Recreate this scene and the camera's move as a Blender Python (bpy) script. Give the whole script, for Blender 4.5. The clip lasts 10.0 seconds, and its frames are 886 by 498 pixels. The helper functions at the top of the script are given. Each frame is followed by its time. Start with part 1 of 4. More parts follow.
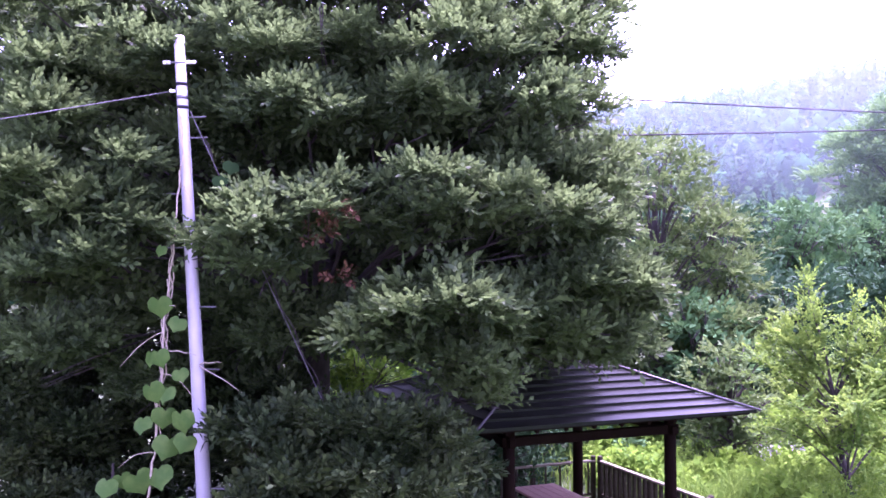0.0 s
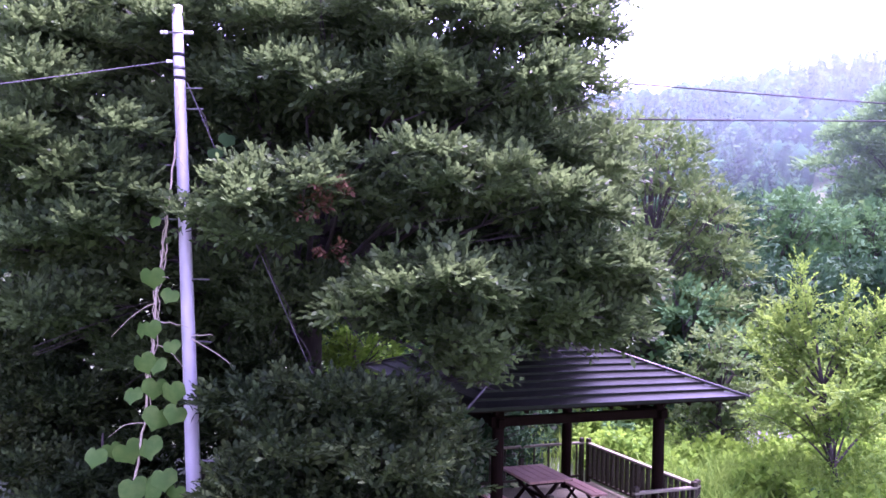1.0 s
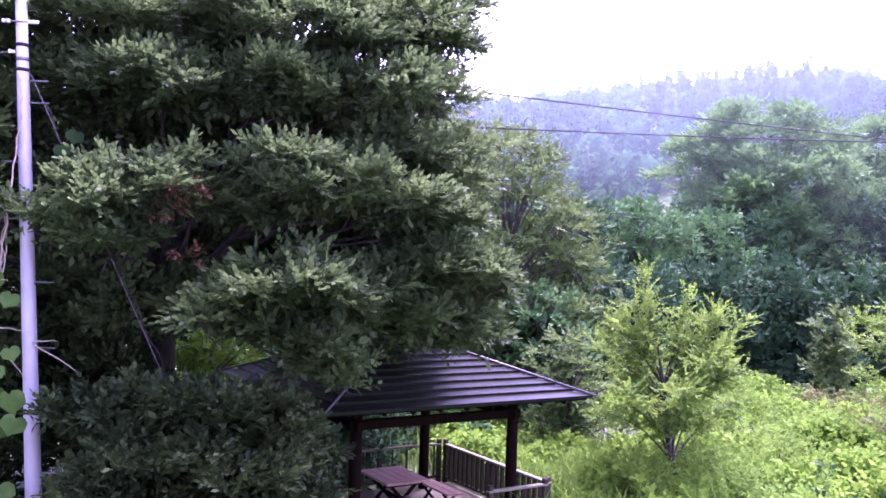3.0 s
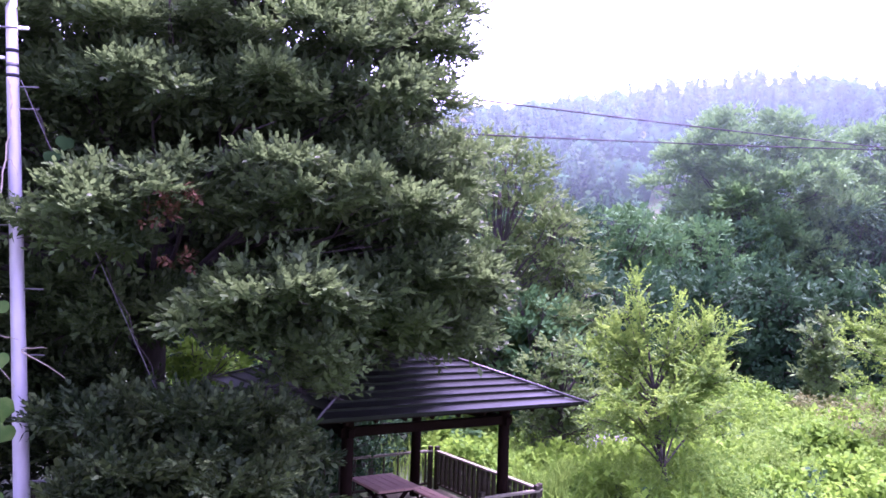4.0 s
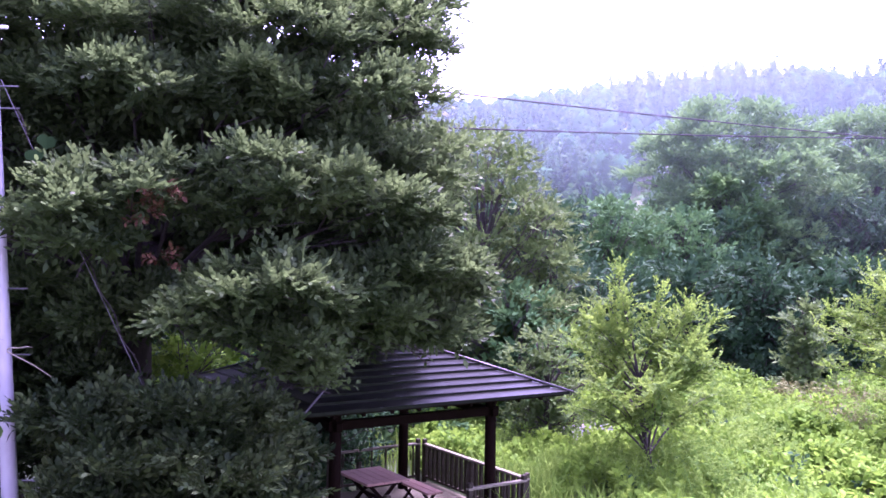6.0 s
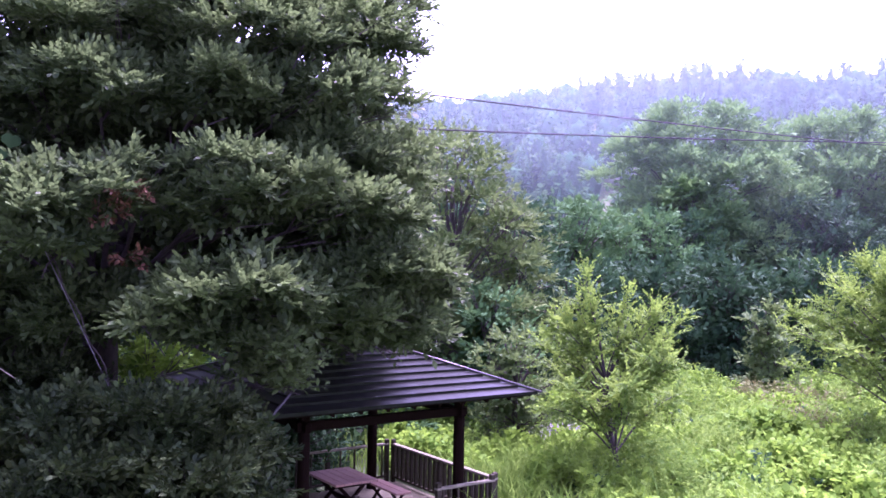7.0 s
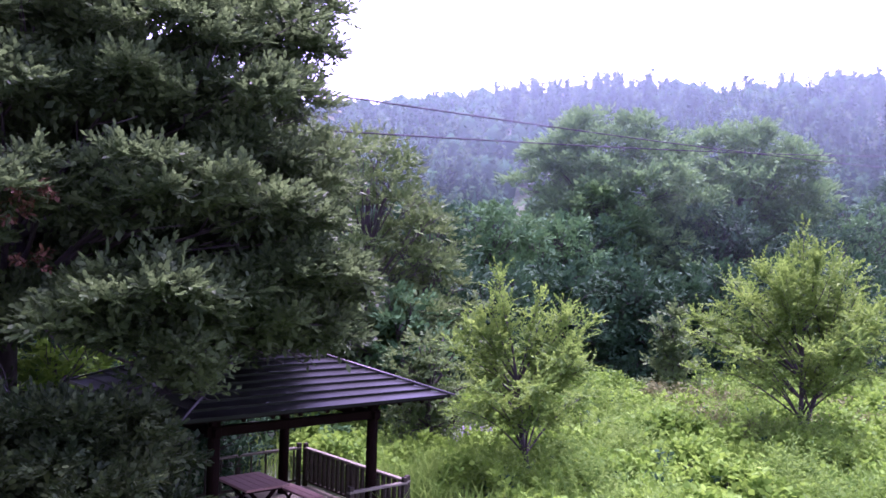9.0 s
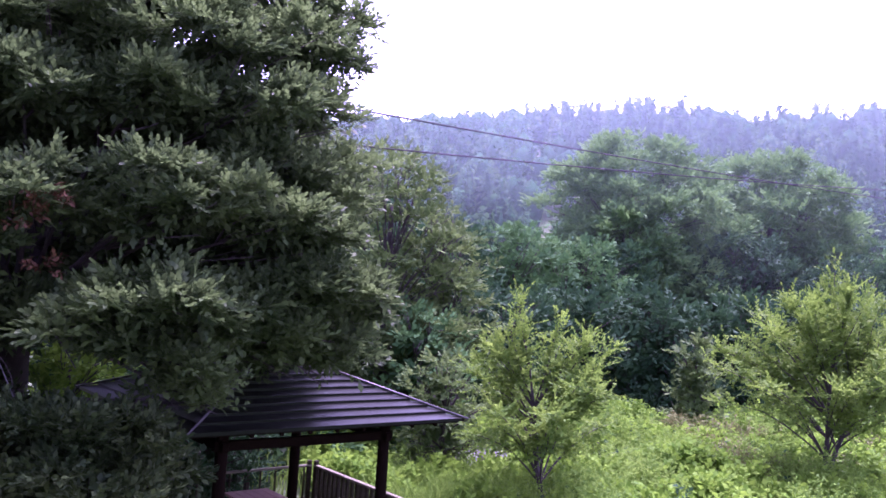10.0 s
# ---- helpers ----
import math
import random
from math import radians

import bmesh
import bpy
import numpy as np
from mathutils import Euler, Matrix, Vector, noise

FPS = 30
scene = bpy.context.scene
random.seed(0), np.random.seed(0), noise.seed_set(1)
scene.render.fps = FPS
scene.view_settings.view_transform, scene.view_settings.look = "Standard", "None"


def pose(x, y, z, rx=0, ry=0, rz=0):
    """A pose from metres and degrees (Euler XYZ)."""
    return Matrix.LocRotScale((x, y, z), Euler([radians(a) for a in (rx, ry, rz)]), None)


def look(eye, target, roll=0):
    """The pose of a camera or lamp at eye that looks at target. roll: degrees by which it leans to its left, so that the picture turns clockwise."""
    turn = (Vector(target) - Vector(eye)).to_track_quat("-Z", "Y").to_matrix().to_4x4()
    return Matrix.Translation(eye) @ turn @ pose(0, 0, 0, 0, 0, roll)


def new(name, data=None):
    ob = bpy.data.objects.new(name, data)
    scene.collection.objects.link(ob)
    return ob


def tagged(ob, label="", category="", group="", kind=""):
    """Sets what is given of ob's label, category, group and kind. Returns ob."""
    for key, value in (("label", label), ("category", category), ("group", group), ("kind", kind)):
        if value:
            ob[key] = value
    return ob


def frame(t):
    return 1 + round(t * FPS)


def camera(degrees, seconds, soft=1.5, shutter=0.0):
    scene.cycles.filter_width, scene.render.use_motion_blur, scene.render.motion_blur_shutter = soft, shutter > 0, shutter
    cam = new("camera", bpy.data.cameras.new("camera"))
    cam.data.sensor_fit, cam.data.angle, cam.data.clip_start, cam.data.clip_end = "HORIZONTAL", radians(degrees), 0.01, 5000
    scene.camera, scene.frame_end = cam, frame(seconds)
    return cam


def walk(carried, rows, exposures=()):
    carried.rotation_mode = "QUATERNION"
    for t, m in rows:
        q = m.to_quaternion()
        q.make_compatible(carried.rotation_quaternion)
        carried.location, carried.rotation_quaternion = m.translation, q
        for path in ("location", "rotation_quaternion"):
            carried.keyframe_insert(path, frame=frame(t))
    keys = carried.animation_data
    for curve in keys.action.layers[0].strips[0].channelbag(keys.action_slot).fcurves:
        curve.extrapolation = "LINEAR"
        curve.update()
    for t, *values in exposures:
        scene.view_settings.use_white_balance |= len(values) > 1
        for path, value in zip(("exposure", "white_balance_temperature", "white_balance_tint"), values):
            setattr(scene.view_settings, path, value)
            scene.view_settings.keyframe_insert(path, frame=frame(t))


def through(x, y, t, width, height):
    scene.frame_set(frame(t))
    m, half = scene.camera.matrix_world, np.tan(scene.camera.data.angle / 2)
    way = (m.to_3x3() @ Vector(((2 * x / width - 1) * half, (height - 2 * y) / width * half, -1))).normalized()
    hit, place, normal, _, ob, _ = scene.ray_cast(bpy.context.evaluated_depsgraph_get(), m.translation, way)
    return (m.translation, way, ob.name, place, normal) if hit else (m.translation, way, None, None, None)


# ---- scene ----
cam = camera(55.0, 10.0, soft=1.6)
PATH = [
    (0, (0.378, -0.074, 4.642), (0.292, 1.923, 4.71), -0.1),
    (0.5, (0.404, -0.046, 4.608), (0.323, 1.952, 4.662), 0.7),
    (1, (0.394, -0.056, 4.611), (0.319, 1.943, 4.634), 1.4),
    (1.5, (0.379, -0.06, 4.583), (0.312, 1.939, 4.576), 1.8),
    (2, (0.397, -0.058, 4.606), (0.398, 1.942, 4.589), 2.2),
    (2.5, (0.414, -0.1, 4.596), (0.551, 1.895, 4.611), 1.9),
    (3, (0.429, -0.179, 4.652), (0.675, 1.806, 4.689), 1.9),
    (4.5, (0.404, -0.18, 4.606), (0.676, 1.801, 4.665), 1.7),
    (5, (0.396, -0.222, 4.594), (0.676, 1.758, 4.646), 1.3),
    (5.5, (0.404, -0.25, 4.585), (0.692, 1.728, 4.632), 1.0),
    (7, (0.396, -0.33, 4.62), (0.771, 1.634, 4.665), 1.0),
    (7.5, (0.39, -0.394, 4.629), (0.815, 1.56, 4.676), 1.1),
    (8, (0.389, -0.422, 4.642), (0.87, 1.518, 4.689), 1.2),
    (8.5, (0.378, -0.433, 4.641), (0.918, 1.492, 4.69), 1.3),
    (9, (0.38, -0.411, 4.662), (0.948, 1.506, 4.715), 1.5),
    (9.5, (0.43, -0.274, 4.686), (0.973, 1.65, 4.749), 2.1),
    (10, (0.549, -0.161, 4.697), (1.058, 1.771, 4.791), 3.8),
]
EXPOSURE = [(0, 3.36), (2, 3.06), (5, 3.05), (7, 2.9), (8, 2.62), (9, 2.41), (10, 2.46)]
walk(cam, [(t, look(eye, target, roll)) for t, eye, target, roll in PATH], [(t, e, 5400, 96) for t, e in EXPOSURE])

# ---- light: bright hazy sky, soft sun behind thin cloud, high ahead and to the right ----
SUN_AZ, SUN_EL = radians(48), radians(66)
world = bpy.data.worlds.new("sky")
scene.world = world
world.use_nodes = True
wt = world.node_tree
sky = wt.nodes.new("ShaderNodeTexSky")
sky.sky_type, sky.sun_disc = "NISHITA", False
sky.sun_elevation, sky.sun_rotation = SUN_EL, SUN_AZ
sky.dust_density, sky.air_density, sky.ozone_density = 4.0, 1.0, 1.0
wt.nodes["Background"].inputs[1].default_value = 0.14
cloud = wt.nodes.new("ShaderNodeHueSaturation")
cloud.inputs["Saturation"].default_value = 0.55
wt.links.new(sky.outputs[0], cloud.inputs["Color"])
wt.links.new(cloud.outputs[0], wt.nodes["Background"].inputs[0])
sun = new("sun", bpy.data.lights.new("sun", "SUN"))
sun.data.energy, sun.data.angle, sun.data.color = 2.5, radians(22), (1.0, 0.95, 0.86)
sun.matrix_world = look((60 * math.sin(SUN_AZ) * math.cos(SUN_EL), 60 * math.cos(SUN_AZ) * math.cos(SUN_EL), 60 * math.sin(SUN_EL)), (0, 0, 0))


# ---- materials ----
def nodes_of(name):
    m = bpy.data.materials.new(name)
    m.use_nodes = True
    return m, m.node_tree, m.node_tree.nodes["Principled BSDF"]


def mix_rgb(nt, fac, a, b, kind="MIX"):
    n = nt.nodes.new("ShaderNodeMix")
    n.data_type, n.blend_type = "RGBA", kind
    for slot, value in ((0, fac), (6, a), (7, b)):
        if isinstance(value, bpy.types.NodeSocket):
            nt.links.new(value, n.inputs[slot])
        else:
            n.inputs[slot].default_value = value if slot == 0 else (*value, 1)
    return n.outputs[2]


def noise_of(nt, scale, detail=4, stretch=(1, 1, 1), rough=0.6):
    tc, mp, n = (nt.nodes.new("ShaderNode" + k) for k in ("TexCoord", "Mapping", "TexNoise"))
    mp.inputs["Scale"].default_value = stretch
    nt.links.new(tc.outputs["Object"], mp.inputs[0])
    nt.links.new(mp.outputs[0], n.inputs[0])
    n.inputs["Scale"].default_value, n.inputs["Detail"].default_value, n.inputs["Roughness"].default_value = scale, detail, rough
    return n.outputs[0]


def ramp(nt, fac, lo, hi):
    n = nt.nodes.new("ShaderNodeMapRange")
    n.inputs[1].default_value, n.inputs[2].default_value = lo, hi
    nt.links.new(fac, n.inputs[0])
    return n.outputs[0]


def bumped(nt, bsdf, height, strength=0.4, distance=0.01):
    b = nt.nodes.new("ShaderNodeBump")
    b.inputs["Strength"].default_value, b.inputs["Distance"].default_value = strength, distance
    nt.links.new(height, b.inputs["Height"])
    nt.links.new(b.outputs[0], bsdf.inputs["Normal"])


def leaf_material(name, dark, light, accent, rough=0.45, through=0.35, patch=0.5, spec=0.12):
    """Leaves that vary one by one and in patches, and let some light through."""
    m, nt, bsdf = nodes_of(name)
    geo = nt.nodes.new("ShaderNodeNewGeometry")
    rnd = geo.outputs["Random Per Island"]
    base = mix_rgb(nt, rnd, dark, light)
    big = ramp(nt, noise_of(nt, patch, 3), 0.42, 0.68)
    col = mix_rgb(nt, big, base, mix_rgb(nt, rnd, light, accent))
    nt.links.new(col, bsdf.inputs["Base Color"])
    bsdf.inputs["Roughness"].default_value = rough
    bsdf.inputs["Specular IOR Level"].default_value = spec
    tr = nt.nodes.new("ShaderNodeBsdfTranslucent")
    nt.links.new(mix_rgb(nt, 0.5, col, accent), tr.inputs[0])
    mx = nt.nodes.new("ShaderNodeMixShader")
    mx.inputs[0].default_value = through
    nt.links.new(bsdf.outputs[0], mx.inputs[1])
    nt.links.new(tr.outputs[0], mx.inputs[2])
    nt.links.new(mx.outputs[0], nt.nodes["Material Output"].inputs[0])
    return m


def wood_material(name, dark, light, rough, grain=(3, 40, 40), bump=0.5, spec=0.5, vary=0.35):
    m, nt, bsdf = nodes_of(name)
    g = noise_of(nt, 2.0, 6, grain)
    col = mix_rgb(nt, ramp(nt, g, 0.3, 0.7), dark, light)
    inf = nt.nodes.new("ShaderNodeObjectInfo")
    col = mix_rgb(nt, mul(nt, inf.outputs["Random"], vary), col, dark)
    worn = ramp(nt, noise_of(nt, 1.3, 5), 0.55, 0.75)
    col = mix_rgb(nt, mul(nt, worn, 0.4), col, light)
    nt.links.new(col, bsdf.inputs["Base Color"])
    bsdf.inputs["Roughness"].default_value = rough
    bsdf.inputs["Specular IOR Level"].default_value = spec
    bumped(nt, bsdf, g, bump, 0.006)
    return m


def mul(nt, a, k):
    n = nt.nodes.new("ShaderNodeMath")
    n.operation = "MULTIPLY"
    nt.links.new(a, n.inputs[0])
    n.inputs[1].default_value = k
    return n.outputs[0]


def plain_material(name, a, b, rough, metal=0.0, scale=6.0, bump=0.3, stretch=(1, 1, 1)):
    m, nt, bsdf = nodes_of(name)
    n = noise_of(nt, scale, 6, stretch)
    nt.links.new(mix_rgb(nt, ramp(nt, n, 0.3, 0.7), a, b), bsdf.inputs["Base Color"])
    bsdf.inputs["Roughness"].default_value, bsdf.inputs["Metallic"].default_value = rough, metal
    bumped(nt, bsdf, noise_of(nt, scale * 6, 4), bump, 0.005)
    return m


OAK = leaf_material("oak_leaf", (0.020, 0.046, 0.016), (0.066, 0.116, 0.036), (0.098, 0.162, 0.046), 0.5, 0.45, 0.7, 0.12)
RUST = leaf_material("withered_leaf", (0.035, 0.018, 0.009), (0.07, 0.032, 0.015), (0.09, 0.05, 0.02), 0.6, 0.15)
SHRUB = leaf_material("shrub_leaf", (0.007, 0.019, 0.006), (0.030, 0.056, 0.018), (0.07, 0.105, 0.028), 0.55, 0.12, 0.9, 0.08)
MAPLE = leaf_material("young_leaf", (0.04, 0.105, 0.015), (0.09, 0.19, 0.025), (0.17, 0.28, 0.038), 0.6, 0.45, 0.8, 0.08)
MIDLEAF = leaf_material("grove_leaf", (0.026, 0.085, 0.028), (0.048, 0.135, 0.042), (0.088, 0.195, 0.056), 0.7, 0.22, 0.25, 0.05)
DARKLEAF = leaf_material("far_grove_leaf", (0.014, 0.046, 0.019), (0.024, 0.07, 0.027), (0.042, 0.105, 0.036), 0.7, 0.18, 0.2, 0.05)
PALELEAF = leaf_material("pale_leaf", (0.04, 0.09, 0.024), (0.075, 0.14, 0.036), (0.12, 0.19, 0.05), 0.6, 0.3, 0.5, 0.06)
# lighter copy of the grove leaf: sunlight on the tall crowns put into the colour
SUNLEAF = leaf_material("grove_leaf_painted_sun", (0.04, 0.115, 0.036), (0.085, 0.20, 0.056), (0.145, 0.27, 0.076), 0.65, 0.3, 0.3, 0.06)
FIELD = leaf_material("weed_leaf", (0.048, 0.135, 0.012), (0.125, 0.265, 0.023), (0.185, 0.33, 0.036), 0.6, 0.4, 0.35, 0.06)
GRASS = leaf_material("tall_grass", (0.045, 0.125, 0.014), (0.10, 0.22, 0.026), (0.17, 0.29, 0.045), 0.6, 0.45, 0.6, 0.06)
DRYLEAF = leaf_material("drying_leaf", (0.07, 0.11, 0.025), (0.12, 0.16, 0.04), (0.14, 0.14, 0.05), 0.7, 0.3, 0.8)
VINELEAF = leaf_material("vine_leaf", (0.035, 0.11, 0.018), (0.075, 0.185, 0.032), (0.12, 0.22, 0.045), 0.5, 0.4, 6.0)
BIGLEAF = leaf_material("large_dark_leaf", (0.008, 0.026, 0.007), (0.016, 0.042, 0.012), (0.02, 0.05, 0.014), 0.8, 0.05, 1.5, 0.03)
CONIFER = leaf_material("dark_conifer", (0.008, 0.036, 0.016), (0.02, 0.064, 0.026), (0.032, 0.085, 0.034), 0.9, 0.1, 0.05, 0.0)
HILLMID = leaf_material("hill_foliage", (0.022, 0.08, 0.03), (0.042, 0.115, 0.042), (0.065, 0.14, 0.05), 0.9, 0.2, 0.05, 0.0)
HILLPALE = leaf_material("pale_hill_foliage", (0.035, 0.10, 0.04), (0.06, 0.135, 0.05), (0.085, 0.16, 0.06), 0.9, 0.25, 0.05, 0.0)
BARK = plain_material("bark", (0.02, 0.017, 0.014), (0.05, 0.042, 0.034), 0.9, 0, 8, 0.8, (1, 1, 0.25))
TWIG = plain_material("dry_vine_stem", (0.28, 0.24, 0.16), (0.48, 0.43, 0.31), 0.8, 0, 20)
STEEL = plain_material("galvanised_pole", (0.38, 0.385, 0.39), (0.55, 0.555, 0.56), 0.5, 0.1, 3, 0.15, (1, 1, 0.3))
WIRE = plain_material("black_cable", (0.008, 0.008, 0.01), (0.014, 0.014, 0.016), 0.95, 0, 4, 0.1)
STRAND = plain_material("steel_strand", (0.10, 0.10, 0.10), (0.18, 0.18, 0.18), 0.5, 0.6, 4, 0.1)
PORCELAIN = plain_material("white_porcelain", (0.75, 0.75, 0.75), (0.85, 0.85, 0.85), 0.25, 0, 4, 0.05)
POSTWOOD = wood_material("dark_stained_post", (0.0035, 0.002, 0.001), (0.010, 0.0055, 0.003), 0.8, (30, 30, 3), 0.5, 0.04)
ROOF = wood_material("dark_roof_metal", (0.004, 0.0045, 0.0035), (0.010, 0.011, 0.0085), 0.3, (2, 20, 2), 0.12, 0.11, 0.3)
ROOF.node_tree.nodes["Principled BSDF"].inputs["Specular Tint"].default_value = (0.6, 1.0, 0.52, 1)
RAILWOOD = wood_material("weathered_rail", (0.018, 0.017, 0.008), (0.05, 0.046, 0.027), 0.8, (20, 20, 20), 0.5, 0.15)
RAILTOP = wood_material("worn_rail_top", (0.075, 0.078, 0.046), (0.19, 0.19, 0.12), 0.8, (3, 30, 30), 0.5, 0.15)
TABLEWOOD = wood_material("red_brown_table", (0.22, 0.13, 0.085), (0.42, 0.29, 0.20), 0.65, (3, 40, 40), 0.5, 0.2)
DECK = wood_material("worn_deck", (0.05, 0.05, 0.026), (0.115, 0.115, 0.066), 0.8, (3, 40, 40), 0.5, 0.2)
PLASTER = plain_material("plaster", (0.42, 0.40, 0.37), (0.55, 0.53, 0.5), 0.9, 0, 2, 0.3)
ROOFCAP = plain_material("grey_hip_cap", (0.016, 0.018, 0.015), (0.04, 0.042, 0.036), 0.45, 0, 6)
STONE = plain_material("grey_stone", (0.07, 0.07, 0.07), (0.17, 0.17, 0.175), 0.85, 0, 5, 0.6)


def soil_material():
    m, nt, bsdf = nodes_of("soil_and_moss")
    n = noise_of(nt, 1.2, 8)
    col = mix_rgb(nt, ramp(nt, n, 0.35, 0.65), (0.025, 0.05, 0.014), (0.05, 0.10, 0.02))
    col = mix_rgb(nt, ramp(nt, noise_of(nt, 9, 6), 0.5, 0.7), col, (0.045, 0.05, 0.025))
    nt.links.new(col, bsdf.inputs["Base Color"])
    bsdf.inputs["Roughness"].default_value = 0.95
    bumped(nt, bsdf, noise_of(nt, 14, 6), 0.9, 0.05)
    return m


def haze_sheet_material(name, most, low, high, patch):
    """A see-through sheet of painted haze: denser in patches and higher up, where sky glare veils the slope."""
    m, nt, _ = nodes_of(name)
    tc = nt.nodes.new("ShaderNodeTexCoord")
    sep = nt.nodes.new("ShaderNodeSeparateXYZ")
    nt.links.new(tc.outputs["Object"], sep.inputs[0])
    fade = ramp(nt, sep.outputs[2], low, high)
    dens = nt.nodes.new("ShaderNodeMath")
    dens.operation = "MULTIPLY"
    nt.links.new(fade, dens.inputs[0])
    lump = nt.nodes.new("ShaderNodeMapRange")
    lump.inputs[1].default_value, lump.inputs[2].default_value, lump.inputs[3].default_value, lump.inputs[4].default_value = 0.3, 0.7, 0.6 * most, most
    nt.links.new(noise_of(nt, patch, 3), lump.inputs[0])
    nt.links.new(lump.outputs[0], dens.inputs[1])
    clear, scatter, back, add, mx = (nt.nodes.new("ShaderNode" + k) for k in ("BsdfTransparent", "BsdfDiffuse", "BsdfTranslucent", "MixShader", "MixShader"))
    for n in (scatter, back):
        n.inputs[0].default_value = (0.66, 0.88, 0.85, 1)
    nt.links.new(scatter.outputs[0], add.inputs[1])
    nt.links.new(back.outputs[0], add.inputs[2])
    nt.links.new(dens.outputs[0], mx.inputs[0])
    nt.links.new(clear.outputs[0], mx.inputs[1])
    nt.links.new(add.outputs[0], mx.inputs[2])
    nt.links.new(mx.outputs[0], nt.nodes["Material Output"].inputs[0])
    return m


SOIL = soil_material()


# ---- mesh helpers ----
def put_mesh(name, verts, faces, material, parent=None, label="", smooth=False):
    me = bpy.data.meshes.new(name)
    me.from_pydata(verts, [], faces)
    me.materials.append(material)
    if smooth:
        me.polygons.foreach_set("use_smooth", [True] * len(me.polygons))
    ob = new(name, me)
    ob.parent = parent
    return tagged(ob, label)


def quads_mesh(name, v, material, parent=None, label="", per=4):
    """A mesh of loose four-cornered leaves from an array (n, per, 3)."""
    n = len(v)
    me = bpy.data.meshes.new(name)
    me.vertices.add(n * per)
    me.vertices.foreach_set("co", np.ascontiguousarray(v, dtype=np.float32).ravel())
    me.loops.add(n * per)
    me.loops.foreach_set("vertex_index", np.arange(n * per, dtype=np.int32))
    me.polygons.add(n)
    me.polygons.foreach_set("loop_start", np.arange(0, n * per, per, dtype=np.int32))
    me.update(calc_edges=True)
    me.validate()
    me.materials.append(material)
    ob = new(name, me)
    ob.parent = parent
    return tagged(ob, label)


def part(name, bm, material, parent, label="", smooth=False):
    me = bpy.data.meshes.new(name)
    bm.to_mesh(me)
    bm.free()
    me.materials.append(material)
    if smooth:
        me.polygons.foreach_set("use_smooth", [True] * len(me.polygons))
    ob = new(name, me)
    ob.parent = parent
    return tagged(ob, label)


def thing(name, x, y, z, turn, label, category, group="", kind=""):
    ob = new(name)
    ob.matrix_world = pose(x, y, z, 0, 0, turn)
    return tagged(ob, label, category, group, kind)


def slab(size, m=None, bevel=0.006):
    """A box of that size round its centre, with softened edges, moved by m."""
    bm = bmesh.new()
    bmesh.ops.create_cube(bm, size=1, matrix=Matrix.Diagonal((*size, 1)))
    if bevel:
        bmesh.ops.bevel(bm, geom=bm.edges[:], offset=min(bevel, 0.4 * min(size)), segments=1, affect="EDGES")
    if m is not None:
        bmesh.ops.transform(bm, matrix=m, verts=bm.verts)
    return bm


def rod(a, b, r0, r1=None, sides=10):
    """A round bar from a to b."""
    a, b = Vector(a), Vector(b)
    bm = bmesh.new()
    turn = (b - a).to_track_quat("Z", "Y").to_matrix().to_4x4()
    bmesh.ops.create_cone(bm, cap_ends=True, segments=sides, radius1=r0, radius2=r0 if r1 is None else r1, depth=(b - a).length,
                          matrix=Matrix.Translation((a + b) / 2) @ turn)
    return bm


def tube_rings(points, radii, sides, verts, faces):
    """Adds a tapered tube through points to verts and faces."""
    start = len(verts)
    n = len(points)
    for i, p in enumerate(points):
        d = (points[min(i + 1, n - 1)] - points[max(i - 1, 0)]).normalized()
        s = d.cross(Vector((0.3, 0.9, 0.2))).normalized()
        w = d.cross(s)
        for k in range(sides):
            a = 2 * math.pi * k / sides
            verts.append(p + (s * math.cos(a) + w * math.sin(a)) * radii[i])
    for i in range(n - 1):
        for k in range(sides):
            a, b = start + i * sides + k, start + i * sides + (k + 1) % sides
            faces.append((a, b, b + sides, a + sides))
    faces.append(tuple(start + (n - 1) * sides + k for k in range(sides)))


def bent(a, b, sag, steps, wobble, rng):
    a, b = Vector(a), Vector(b)
    out = []
    for i in range(steps + 1):
        f = i / steps
        p = a.lerp(b, f) + Vector((0, 0, sag * 4 * f * (1 - f)))
        if 0 < i < steps:
            p += Vector(rng.uniform(-wobble, wobble, 3))
        out.append(p)
    return out


def unit(a):
    return a / np.maximum(np.linalg.norm(a, axis=-1, keepdims=True), 1e-6)


def sprays(rng, starts, axes, leaves, length, leaf, width, droop=0.15):
    """Leafy twigs: n starts and axes give n * leaves folded leaves."""
    n = len(starts)
    k = np.arange(leaves)[None, :]
    f = (k + 0.5) / leaves
    size = leaf * rng.uniform(0.65, 1.25, (n, leaves, 1))
    ax = axes[:, None, :]
    side = unit(np.cross(axes, rng.normal(size=(n, 3))))[:, None, :]
    oth = np.cross(ax, side)
    ang = (k * 2.4 + rng.uniform(0, 6.28, (n, 1)))[..., None]
    out = side * np.cos(ang) + oth * np.sin(ang)
    long = (length * rng.uniform(0.6, 1.3, (n, 1)))[..., None]
    base = starts[:, None, :] + ax * long * f[..., None]
    d = unit(ax * 0.7 + out * 0.9 + rng.normal(size=(n, leaves, 3)) * 0.25)
    d[..., 2] -= droop
    d = unit(d)
    nrm = unit(np.array([0, 0, 1.0]) + rng.normal(size=(n, leaves, 3)) * 0.55)
    w = unit(np.cross(d, nrm))
    up = np.cross(w, d)
    mid = base + d * size * 0.5
    half = w * size * width * 0.5
    lift = up * size * 0.08
    v = np.stack([base, mid + half + lift, base + d * size, mid - half + lift], axis=2)
    return v.reshape(-1, 4, 3)


